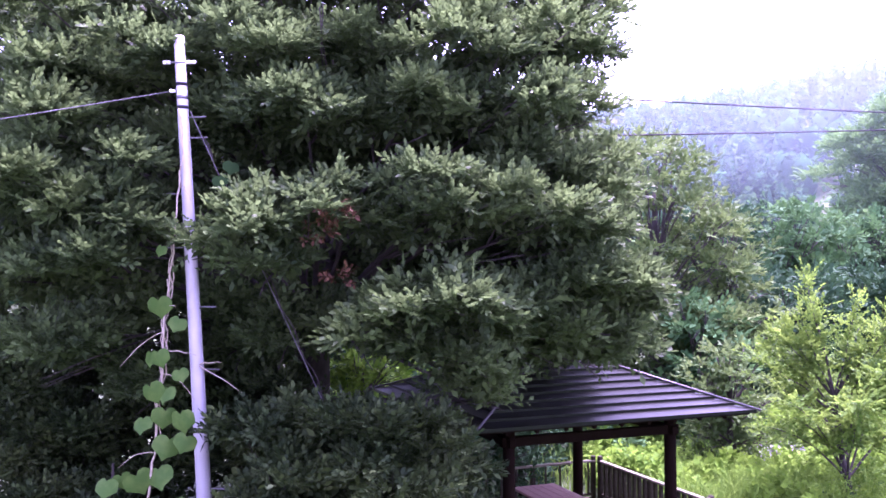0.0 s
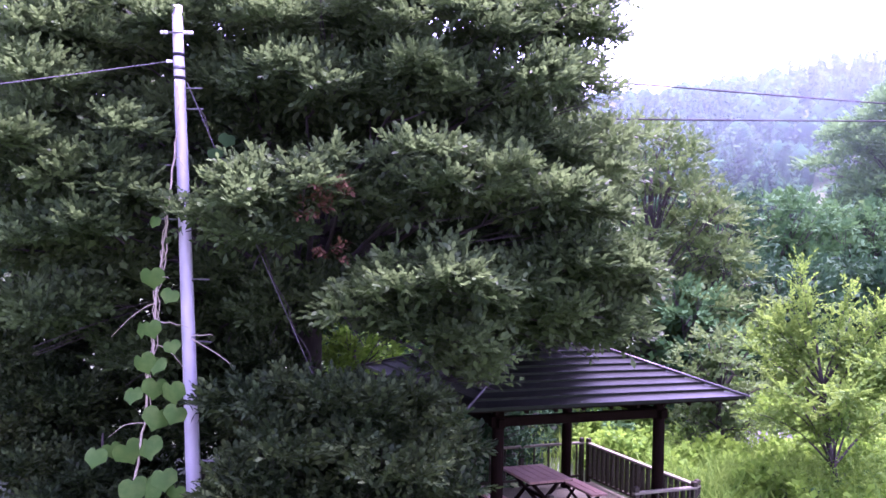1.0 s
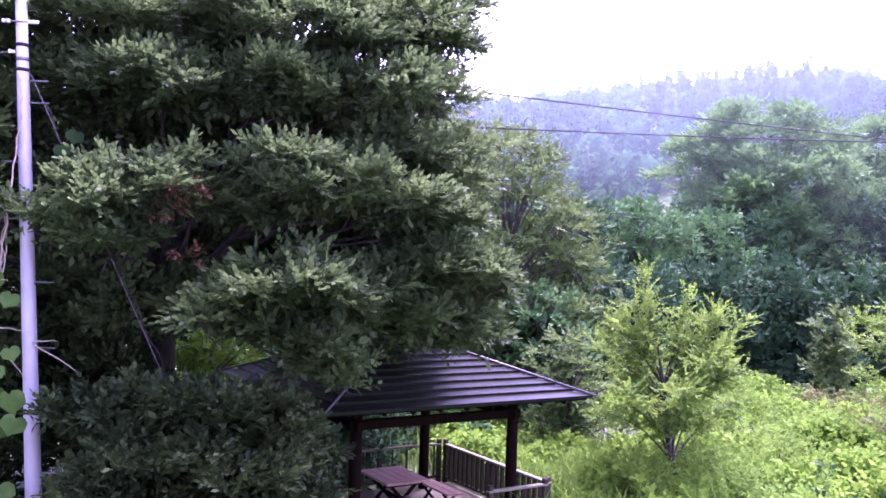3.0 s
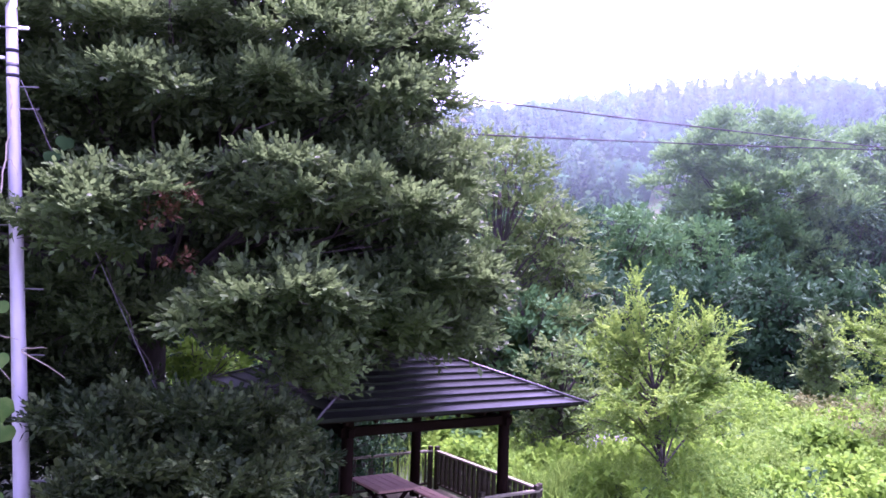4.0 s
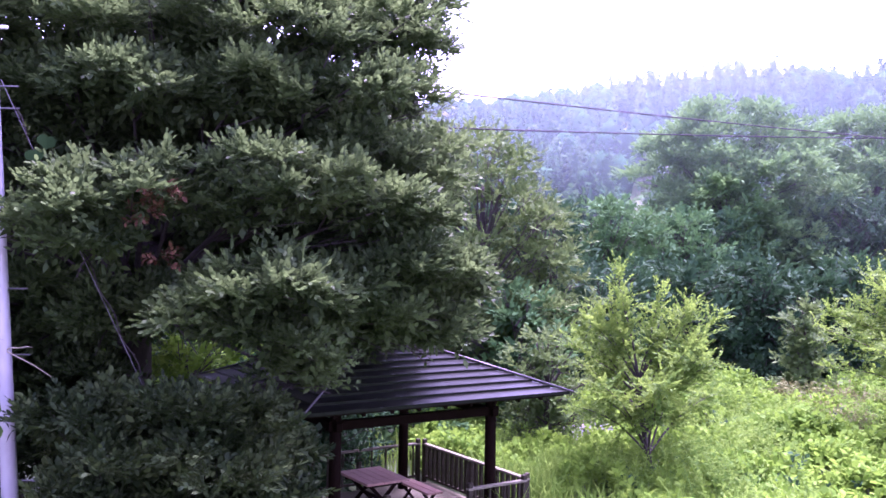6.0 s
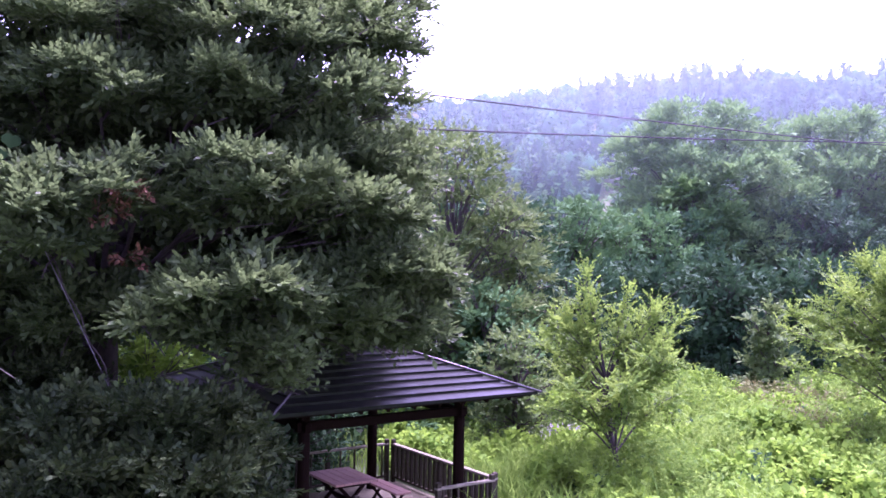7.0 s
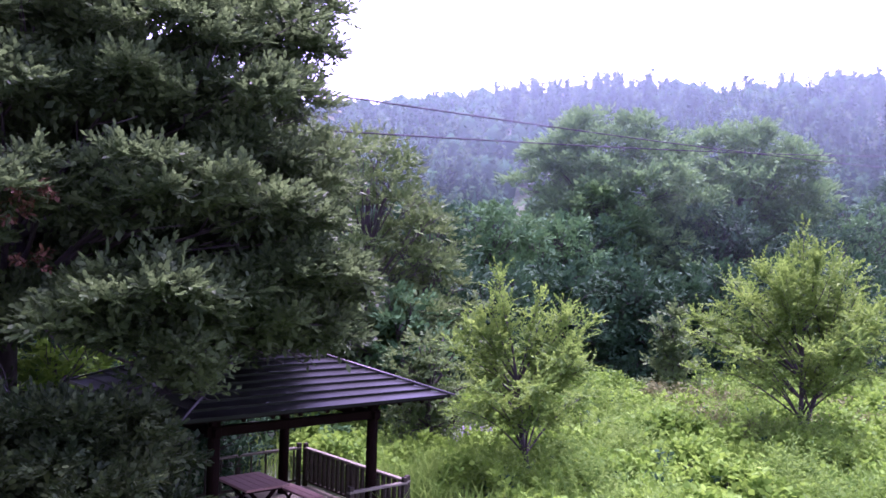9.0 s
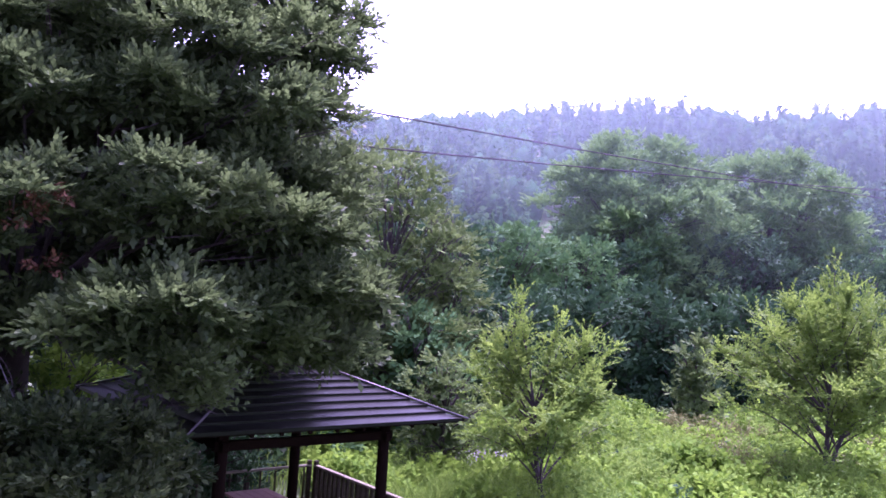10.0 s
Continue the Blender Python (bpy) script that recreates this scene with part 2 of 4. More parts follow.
def lobe(rng, centre, radii, count, leaves, length, leaf, width, rise=0.35, shell=0.55):
    """Twigs over a rounded clump, most of them near its skin and pointing out and up."""
    d = unit(rng.normal(size=(count, 3)))
    d[:, 2] = np.where(d[:, 2] < -0.35, -d[:, 2] * 0.8, d[:, 2])
    d = unit(d)
    lump = 0.8 + 0.35 * np.sin(d[:, :1] * 5 + centre[0] * 3) * np.cos(d[:, 1:2] * 4 + d[:, 2:] * 5 + centre[2] * 2)
    r = rng.uniform(shell, 1.0, (count, 1)) * lump
    start = np.array(centre) + d * r * np.array(radii)
    axis = unit(d * np.array([1, 1, 0.6]) + np.array([0, 0, rise]) + rng.normal(size=(count, 3)) * 0.35)
    return sprays(rng, start, axis, leaves, length, leaf, width)


def leaf_sprigs(rng, starts, axes, leaves, length, leaf, width, fan=1.0, corners=6):
    """Flat leafy twigs: leaves in two ranks along each twig, closing towards its tip, their faces turned up."""
    n = len(starts)
    k = np.arange(leaves)
    f = ((k + 0.7) / leaves)[None, :, None]
    rank = np.where(k % 2 == 0, 1.0, -1.0)[None, :, None]
    size = leaf * rng.uniform(0.65, 1.2, (n, leaves, 1))
    ax = axes[:, None, :]
    side = unit(np.cross(axes, np.array([0, 0, 1.0]) + rng.normal(size=(n, 3)) * 0.45))[:, None, :]
    top = np.cross(side, ax)
    base = starts[:, None, :] + ax * length * rng.uniform(0.6, 1.3, (n, 1, 1)) * f
    d = unit(ax + side * rank * fan * (1.15 - f) + top * 0.2 + rng.normal(size=(n, leaves, 3)) * 0.25)
    face = unit(top + rng.normal(size=(n, leaves, 3)) * 0.5 + np.array([0, 0, 0.3]))
    half = unit(np.cross(d, face)) * size * width * 0.5
    dip = np.array([0, 0, -0.1]) * size
    if corners == 6:
        v = [base, base + d * size * 0.33 + half, base + d * size * 0.7 + half * 0.8, base + d * size + dip, base + d * size * 0.7 - half * 0.8, base + d * size * 0.33 - half]
    else:
        v = [base, base + d * size * 0.5 + half, base + d * size + dip, base + d * size * 0.5 - half]
    return np.stack(v, axis=2).reshape(-1, corners, 3)


def bough(rng, centre, radii, twigs, clumps, leaves, length, leaf, width, corners=6, lift=0.12):
    """A shelving bough: clumps of leafy twigs over a flattened dome, tips turned out and up, thin underneath."""
    rx, ry, rz = radii
    a, q = rng.uniform(0, 6.283, clumps), np.sqrt(rng.random(clumps))
    off = np.stack([np.cos(a) * q, np.sin(a) * q, (1 - q * q) * 0.75 + rng.uniform(-0.45, 0.3, clumps)], 1)
    middle = off * np.array(radii)
    own = rng.uniform(0.24, 0.46, clumps) * (rx + ry) / 2
    pick = rng.integers(0, clumps, twigs)
    d = unit(rng.normal(size=(twigs, 3)))
    d[:, 2] = np.where(d[:, 2] < -0.15, -d[:, 2], d[:, 2])
    start = middle[pick] + d * (own[pick] * rng.uniform(0.25, 1.0, twigs))[:, None] * np.array([1, 1, 0.6])
    out = off[pick] * np.array([1, 1, 0.3])
    axis = unit(out * 0.7 + d * np.array([0.8, 0.8, 0.45]) + np.array([0, 0, lift]) + rng.normal(size=(twigs, 3)) * 0.35)
    return leaf_sprigs(rng, start + np.array(centre), axis, leaves, length, leaf, width, 1.0, corners)


# ---- ground ----
def ground_height(x, y):
    far = math.hypot(x, y - 10)
    z = -0.35
    if x > 5:
        z += 0.35 * min(1.0, (x - 5) / 6)
    if y > 24:
        z -= 1.2 * min(1.0, (y - 24) / 14)
    z += 0.12 * noise.noise(Vector((x * 0.15, y * 0.15, 0)))
    bank = x * 0.35 + y * 0.94
    if bank > 120:
        f = min(1.0, (bank - 120) / 190)
        z += 60 * min(1.2, max(0.86, 0.93 + 0.0009 * (x - 60))) * f * f * (3 - 2 * f) + 7 * f * noise.noise(Vector((x * 0.013, y * 0.013, 3.0)))
    if bank > 340:
        f = min(1.0, (bank - 340) / 500)
        z += 70 * f + 26 * f * noise.noise(Vector((x * 0.004, y * 0.004, 9.0)))
    return z


def build_ground():
    lines = sorted({*range(-1400, -200, 80), *range(-200, -30, 17), *range(-30, 46, 2), *range(46, 200, 11), *range(200, 420, 17), *range(420, 1500, 80)})
    verts = [(x, y, ground_height(x, y)) for y in lines for x in lines]
    n = len(lines)
    faces = [(j * n + i, j * n + i + 1, (j + 1) * n + i + 1, (j + 1) * n + i) for j in range(n - 1) for i in range(n - 1)]
    ob = put_mesh("ground", verts, faces, SOIL, smooth=True)
    tagged(ob, "weedy grassy ground running to a wooded hillside", "ground", kind="structure")


build_ground()


def build_forest():
    """Conifers and round crowns over the far hillside, too many to count: each is a cloud of small drooping boughs."""
    rng = np.random.default_rng(5)
    kinds = [([], []), ([], []), ([], [])]
    core_v, core_f = [], []
    made = tries = 0
    while made < 3300 and tries < 60000:
        tries += 1
        x, y = rng.uniform(-120, 400), rng.uniform(70, 380)
        bank = x * 0.35 + y * 0.94
        if not 128 < bank < 335 or math.atan2(x, y) > 1.1 or math.atan2(x, y) < -0.6:
            continue
        made += 1
        g = ground_height(x, y)
        tall = rng.uniform(9.0, 16.0) * (1.0 if rng.random() < 0.96 else 1.15)
        sharp = noise.noise(Vector((x * 0.02, y * 0.02, 1))) + rng.uniform(-0.3, 0.3) < 0.5 - 0.7 * max(0.0, (bank - 240) / 90)
        n = 84 if sharp else 64
        s, sides = len(core_v), 7
        rings = ((0.05, 0.8), (0.3, 0.75), (0.65, 0.4)) if sharp else ((0.15, 0.7), (0.45, 1.25), (0.75, 0.95))
        for z0, r0 in rings:
            for q in range(sides):
                rr = tall * 0.2 * r0 * rng.uniform(0.7, 1.15)
                core_v.append((x + rr * math.cos(q * 0.8976 + z0 * 4), y + rr * math.sin(q * 0.8976 + z0 * 4), g + tall * (z0 + rng.uniform(-0.04, 0.04))))
        core_v.append((x, y, g + tall * (1.0 if sharp else 0.92)))
        for k in range(2):
            core_f += [(s + k * sides + q, s + k * sides + (q + 1) % sides, s + (k + 1) * sides + (q + 1) % sides, s + (k + 1) * sides + q) for q in range(sides)]
        core_f += [(s + 2 * sides + q, s + 2 * sides + (q + 1) % sides, s + 3 * sides) for q in range(sides)]
        a = rng.uniform(0, 6.283, n)
        out = np.stack([np.cos(a), np.sin(a), np.zeros(n)], 1)
        if sharp:
            f = rng.random(n) ** 0.75
            r = tall * 0.2 * (1.02 - f) * rng.uniform(0.5, 1.0, n)
            p = out * r[:, None] + np.stack([np.zeros(n), np.zeros(n), tall * (0.1 + 0.9 * f)], 1)
            d = out + np.array([0, 0, -0.35])
        else:
            q = unit(rng.normal(size=(n, 3)))
            q[:, 2] = np.abs(q[:, 2]) * 1.2 - 0.3
            p = q * tall * np.array([0.34, 0.34, 0.42]) * rng.uniform(0.75, 1.0, (n, 1)) + np.array([0, 0, tall * 0.5])
            d = q + rng.normal(size=(n, 3)) * 0.4
        k = int(rng.choice(3, p=(0.5, 0.4, 0.1) if sharp else (0.25, 0.45, 0.3)))
        kinds[k][0].append(p + np.array([x, y, g]))
        kinds[k][1].append(unit(d))
    # dark conifer colour on every core stands in for shade inside the crowns
    tagged(put_mesh("hillside_forest", core_v, core_f, CONIFER, smooth=True), "solid dark hearts of the far hillside trees, inner shade put into their colour", "forest", kind="stuff")
    for (starts, axes), mat, label in zip(kinds, (CONIFER, HILLMID, HILLPALE), ("dark conifers", "green conifers and round crowns", "pale round crowns")):
        v = sprays(rng, np.concatenate(starts), np.concatenate(axes), 1, 0.3, 1.35, 0.8, 0.3)
        tagged(quads_mesh("hillside_forest", v, mat), label + " on the misty far hillside", "forest", kind="stuff")


build_forest()


def build_haze_sheet(name, dist, width, low, high, most, patch):
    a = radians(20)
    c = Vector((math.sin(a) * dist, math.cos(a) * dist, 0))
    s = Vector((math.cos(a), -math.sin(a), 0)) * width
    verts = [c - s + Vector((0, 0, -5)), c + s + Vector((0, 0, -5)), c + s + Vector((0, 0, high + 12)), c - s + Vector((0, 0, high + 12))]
    ob = put_mesh(name, verts, [(0, 1, 2, 3)], haze_sheet_material(name, most, low, high, patch))
    tagged(ob, "flat see-through sheet painting pale haze and sky glare over the valley", "mist", kind="structure")


# flat sheets that paint haze and glare over the hill and the tall trees
build_haze_sheet("backdrop_haze_sheet", 122, 420, 11, 44, 0.36, 0.02)
build_haze_sheet("backdrop_haze_sheet_near", 43.5, 300, 3, 18, 0.06, 0.05)


# ---- trees ----
def tree(name, base, height, lobes, leaf_mat, rng, label, trunk_r=0.15, fork=0.4, per_lobe=200, leaves=10, length=0.35, leaf=0.08, width=0.5,
         flat=0.62, rise=0.35, shell=0.55, category="tree", group="", top=None, shelving=0):
    """Trunk with a limb to each bough, and a crown of twigs and leaves. lobes: (x, y, z, r) from the base."""
    t = thing(name, *base, 0, label, category, group)
    verts, faces = [], []
    top = top or (0, 0, height * 0.8)
    stem = bent((0, 0, -0.3), top, 0, 7, trunk_r * 0.5, rng)
    tube_rings(stem, [trunk_r * (1.25 - 0.95 * i / 7) for i in range(8)], 9, verts, faces)
    for x, y, z, r in lobes:
        f = min(max(fork * z / height + 0.22, 0.3), 0.85)
        s = stem[0].lerp(stem[-1], f)
        s = min(stem, key=lambda p: (p - s).length)
        limb = bent(s, (x, y, z), 0.12 * r, 5, 0.06 * r, rng)
        tube_rings(limb, [min(0.03 if shelving == 4 else 0.075, trunk_r * 0.4) * (1 - 0.85 * i / 5) for i in range(6)], 6, verts, faces)
        for _ in range(4):
            tip = Vector((x, y, z)) + Vector(unit(rng.normal(size=3)) * r * 0.8)
            tube_rings(bent(limb[rng.integers(2, 5)], tip, 0.05, 3, 0.05 * r, rng), [min(0.02, trunk_r * 0.12) * q for q in (1, 0.8, 0.6, 0.3)], 5, verts, faces)
    put_mesh("trunk", verts, faces, BARK, t, smooth=True)
    if shelving:
        v = [bough(rng, (x, y, z), (r, r * 0.9, r * flat), max(14, int(per_lobe * r * r)), 5 + int(7 * min(r, 1.4)), leaves, length, leaf, width, shelving) for x, y, z, r in lobes]
    else:
        v = [lobe(rng, (x, y, z), (r, r, r * flat), max(12, int(per_lobe * r * r)), leaves, length, leaf, width, rise, shell) for x, y, z, r in lobes]
    quads_mesh("crown", np.concatenate(v), leaf_mat, t, per=shelving or 4)
    return t


def random_lobes(rng, n, rx, ry, z0, z1, r0, r1, taper=0.5):
    """Boughs spread round a stem between two heights, narrower towards the top."""
    out = []
    for i in range(n):
        f = (i + 0.5) / n
        a = i * 2.4 + rng.uniform(-0.4, 0.4)
        w = (1 - taper * f) * rng.uniform(0.42, 1.05)
        out.append((rx * w * math.cos(a), ry * w * math.sin(a), z0 + (z1 - z0) * f, rng.uniform(r0, r1) * (1 - 0.6 * taper * f)))
    return out


# the great broad tree beside the shelter: shelving boughs in world places
BOUGHS_TOP = [
    (-3.7, 13.5, 8.1, 1.2), (-2.0, 13.6, 8.2, 1.2), (-0.1, 13.6, 8.25, 1.2), (1.35, 13.8, 8.45, 0.9), (0.84, 13.0, 7.2, 1.05), (-0.7, 13.0, 7.15, 0.95),
    (-2.35, 13.2, 7.2, 1.0), (-3.5, 13.7, 7.2, 0.85), (1.85, 13.8, 7.35, 0.6), (-6.1, 13.0, 7.65, 1.1), (-5.2, 13.4, 8.0, 1.1), (-6.9, 13.4, 8.9, 1.1),
    (-5.0, 14.4, 9.3, 1.3), (-2.9, 14.4, 9.3, 1.3), (-0.9, 14.4, 9.3, 1.3), (0.9, 14.6, 9.4, 1.1), (2.0, 14.7, 9.2, 0.7), (1.9, 14.4, 8.4, 0.7), (-4.0, 15.4, 10.4, 1.4), (-1.4, 15.4, 10.4, 1.4), (0.8, 15.4, 10.3, 1.1)]
BOUGHS_MID = [
    (-0.29, 12.0, 5.95, 0.68), (0.0, 12.0, 5.6, 0.6), (0.59, 12.2, 5.7, 0.7), (1.3, 12.4, 5.4, 0.68), (-0.54, 12.4, 5.35, 0.5), (1.9, 13.0, 5.35, 0.6), (2.35, 13.9, 6.45, 0.5), (2.75, 14.2, 6.75, 0.3),
    (2.75, 14.4, 6.0, 0.62), (2.15, 13.6, 5.9, 0.65), (1.2, 13.4, 6.3, 0.8), (-2.9, 11.5, 5.2, 0.62), (-3.55, 11.7, 5.12, 0.3), (-2.33, 11.6, 5.5, 0.65), (-1.85, 11.7, 5.82, 0.4), (-2.7, 11.8, 4.9, 0.65), (-1.5, 12.4, 5.5, 0.5),
    (-4.5, 13.2, 5.7, 0.75), (-5.35, 12.2, 5.5, 0.85), (-5.7, 12.4, 6.3, 1.0), (-4.7, 13.5, 6.7, 0.8), (-5.4, 12.4, 4.7, 0.95), (-6.6, 12.2, 5.9, 1.0), (-6.6, 12.6, 7.0, 1.0)]
# the three boughs beyond y 16 are added to darken the roof's reflection
BOUGHS_LOW = [
    (-0.23, 11.6, 4.22, 0.88), (-0.85, 11.6, 3.85, 0.66), (0.4, 11.8, 3.9, 0.55), (0.16, 11.8, 3.45, 0.55), (-0.4, 11.9, 3.65, 0.5), (0.55, 11.9, 3.15, 0.34), (0.6, 11.9, 2.9, 0.22), (0.15, 12.1, 3.05, 0.35), (1.75, 12.8, 4.48, 0.8), (2.65, 13.4, 4.4, 0.75),
    (1.5, 12.9, 3.7, 0.72), (2.35, 13.4, 3.55, 0.66), (1.1, 14.6, 3.5, 0.5), (1.7, 14.9, 3.55, 0.5), (2.2, 15.0, 3.6, 0.4), (1.4, 15.3, 3.75, 0.6), (1.65, 14.2, 3.36, 0.45), (1.15, 13.9, 3.32, 0.42), (2.05, 14.3, 3.4, 0.4), (1.04, 12.5, 4.3, 0.55), (3.0, 14.0, 4.2, 0.55), (1.0, 14.2, 3.6, 0.6), (1.7, 14.3, 3.6, 0.5), (2.1, 14.2, 3.55, 0.5), (-3.28, 13.4, 4.1, 0.7), (-2.5, 13.3, 3.7, 0.8),
    (-3.7, 13.6, 3.4, 0.6), (-1.95, 13.2, 3.95, 0.55), (-5.0, 13.3, 4.0, 0.85), (-5.9, 12.6, 3.6, 0.9), (-4.7, 13.6, 3.0, 0.95), (-0.6, 17.4, 4.4, 1.4), (1.1, 18.0, 4.4, 1.5), (0.4, 16.6, 4.6, 1.3), (-6.8, 12.9, 4.6, 0.9)]
BX, BY = -2.6, 16.0
rng = np.random.default_rng(11)
boughs = [(x - BX, y - BY, z + 0.35, r) for x, y, z, r in BOUGHS_TOP + BOUGHS_MID + BOUGHS_LOW]
# many lobes above and behind the roof are added to block sky and sun
inner = [(-2.6, -0.6, 6.0, 2.2), (0.2, -0.4, 6.6, 2.2), (2.4, -0.6, 7.2, 1.9), (-4.4, -0.4, 8.0, 2.2), (0.0, 0.5, 9.2, 2.4), (-1.0, -0.8, 4.3, 1.6), (-5.4, -0.6, 5.6, 1.9), (-5.0, 0.2, 3.2, 2.0), (-2.2, 0.4, 2.6, 1.9), (2.2, -1.5, 5.4, 1.5), (3.8, -1.8, 4.9, 1.0), (2.9, -0.6, 5.2, 1.2), (1.8, -1.1, 4.6, 1.1), (4.0, 0.2, 5.1, 1.0), (3.1, -2.0, 4.4, 0.8), (1.0, 0.5, 4.7, 1.3), (1.8, -0.4, 4.3, 1.0), (1.1, -1.2, 4.4, 0.9), (2.9, -0.4, 5.9, 2.0), (3.9, -0.6, 6.3, 1.6), (1.2, 0.6, 5.8, 1.9), (2.4, 1.4, 6.0, 1.8), (2.6, 1.5, 7.8, 2.1), (3.8, 1.2, 6.6, 1.5), (1.1, 2.0, 8.4, 2.2), (3.7, 2.4, 8.4, 1.3), (4.2, 0.6, 5.95, 1.3), (4.8, 1.4, 6.75, 1.2), (4.2, 2.2, 7.75, 1.4), (5.1, 2.6, 7.6, 0.9), (3.4, 1.0, 6.85, 1.4), (4.5, 0.0, 5.4, 0.9), (4.4, 1.4, 5.25, 1.0), (4.6, 2.6, 5.95, 1.3), (3.6, 1.8, 5.35, 1.2), (2.8, 1.5, 5.25, 1.2), (5.0, 3.6, 6.95, 1.3), (3.8, 3.4, 6.75, 1.4)]
great = tree("broadleaf_tree", (BX, BY, -0.35), 12, boughs, OAK, rng, "huge dark evergreen tree overhanging the shelter roof", 0.34, 0.55, 540, 10, 0.32, 0.108, 0.48, 0.5, shelving=6)
v = [lobe(rng, (x, y, z), (r, r, r * 0.7), int((190 if z < 7.4 else 110) * r * r), 10, 0.45, 0.18, 0.5, 0.2, 0.3) for x, y, z, r in inner]
v += [lobe(rng, (x, y + 0.5 * r, z - 0.25 * r), (r * 0.85, r * 0.7, r * 0.35), int(110 * r * r), 8, 0.35, 0.17, 0.5, 0.1, 0.1) for x, y, z, r in boughs]
quads_mesh("inner_crown", np.concatenate(v), OAK, great, "leaves deep inside the crown, with hidden lobes added to darken the roof")
for x, y, z, n in ((-1.55, 11.5, 5.42, 22), (-1.8, 11.5, 5.2, 9), (-1.6, 11.6, 4.6, 9)):
    v = lobe(rng, (x, y, z), (0.26, 0.2, 0.18), n, 8, 0.22, 0.09, 0.5)
    tagged(quads_mesh("withered_sprig", v, RUST), "rust-brown withered leaves caught in the tree", "leaves", kind="stuff")


# shrubs under it: a foot and its leafy mounds in world places
SHRUBS = [
    ((-0.9, 11.9), [(-1.26, 11.3, 2.4, 0.85), (-0.49, 11.6, 2.35, 0.72), (-0.02, 11.8, 1.98, 0.5), (-0.71, 11.1, 1.8, 0.85), (-0.2, 11.5, 1.35, 0.7), (-1.2, 11.3, 1.2, 0.9), (-0.9, 11.9, 2.3, 0.7)]),
    ((-2.4, 11.8), [(-2.09, 11.5, 2.5, 0.7), (-2.24, 11.1, 1.9, 0.75), (-2.88, 11.8, 2.45, 0.45), (-2.3, 11.4, 1.3, 0.9), (-1.7, 11.2, 1.5, 0.7)]),
    ((-4.4, 15.2), [(-4.4, 14.7, 2.1, 1.1), (-3.8, 14.8, 1.5, 1.0), (-5.2, 14.6, 1.4, 1.1)]),
    ((-6.2, 14.2), [(-6.2, 13.8, 2.0, 1.1), (-5.5, 13.8, 1.0, 1.0), (-6.9, 13.9, 1.3, 1.1)]),
    ((-7.6, 14.6), [(-7.6, 14.0, 2.8, 1.3), (-7.0, 14.0, 1.9, 1.2)]),
    ((-5.4, 13.2), [(-5.4, 12.8, 0.7, 0.9), (-6.3, 12.9, 0.9, 0.9), (-4.7, 13.0, 0.5, 0.7)]),
    ((-3.0, 14.0), [(-3.0, 13.6, 2.6, 0.8), (-2.6, 13.6, 1.8, 0.9)])]
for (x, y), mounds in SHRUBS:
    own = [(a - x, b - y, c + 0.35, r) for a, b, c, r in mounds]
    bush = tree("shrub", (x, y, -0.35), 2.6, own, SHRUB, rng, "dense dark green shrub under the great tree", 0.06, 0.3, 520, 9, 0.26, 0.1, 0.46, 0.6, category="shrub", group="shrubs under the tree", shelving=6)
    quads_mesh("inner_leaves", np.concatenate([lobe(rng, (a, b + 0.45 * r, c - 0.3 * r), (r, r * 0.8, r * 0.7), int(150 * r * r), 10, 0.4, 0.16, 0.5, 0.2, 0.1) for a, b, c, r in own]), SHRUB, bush)


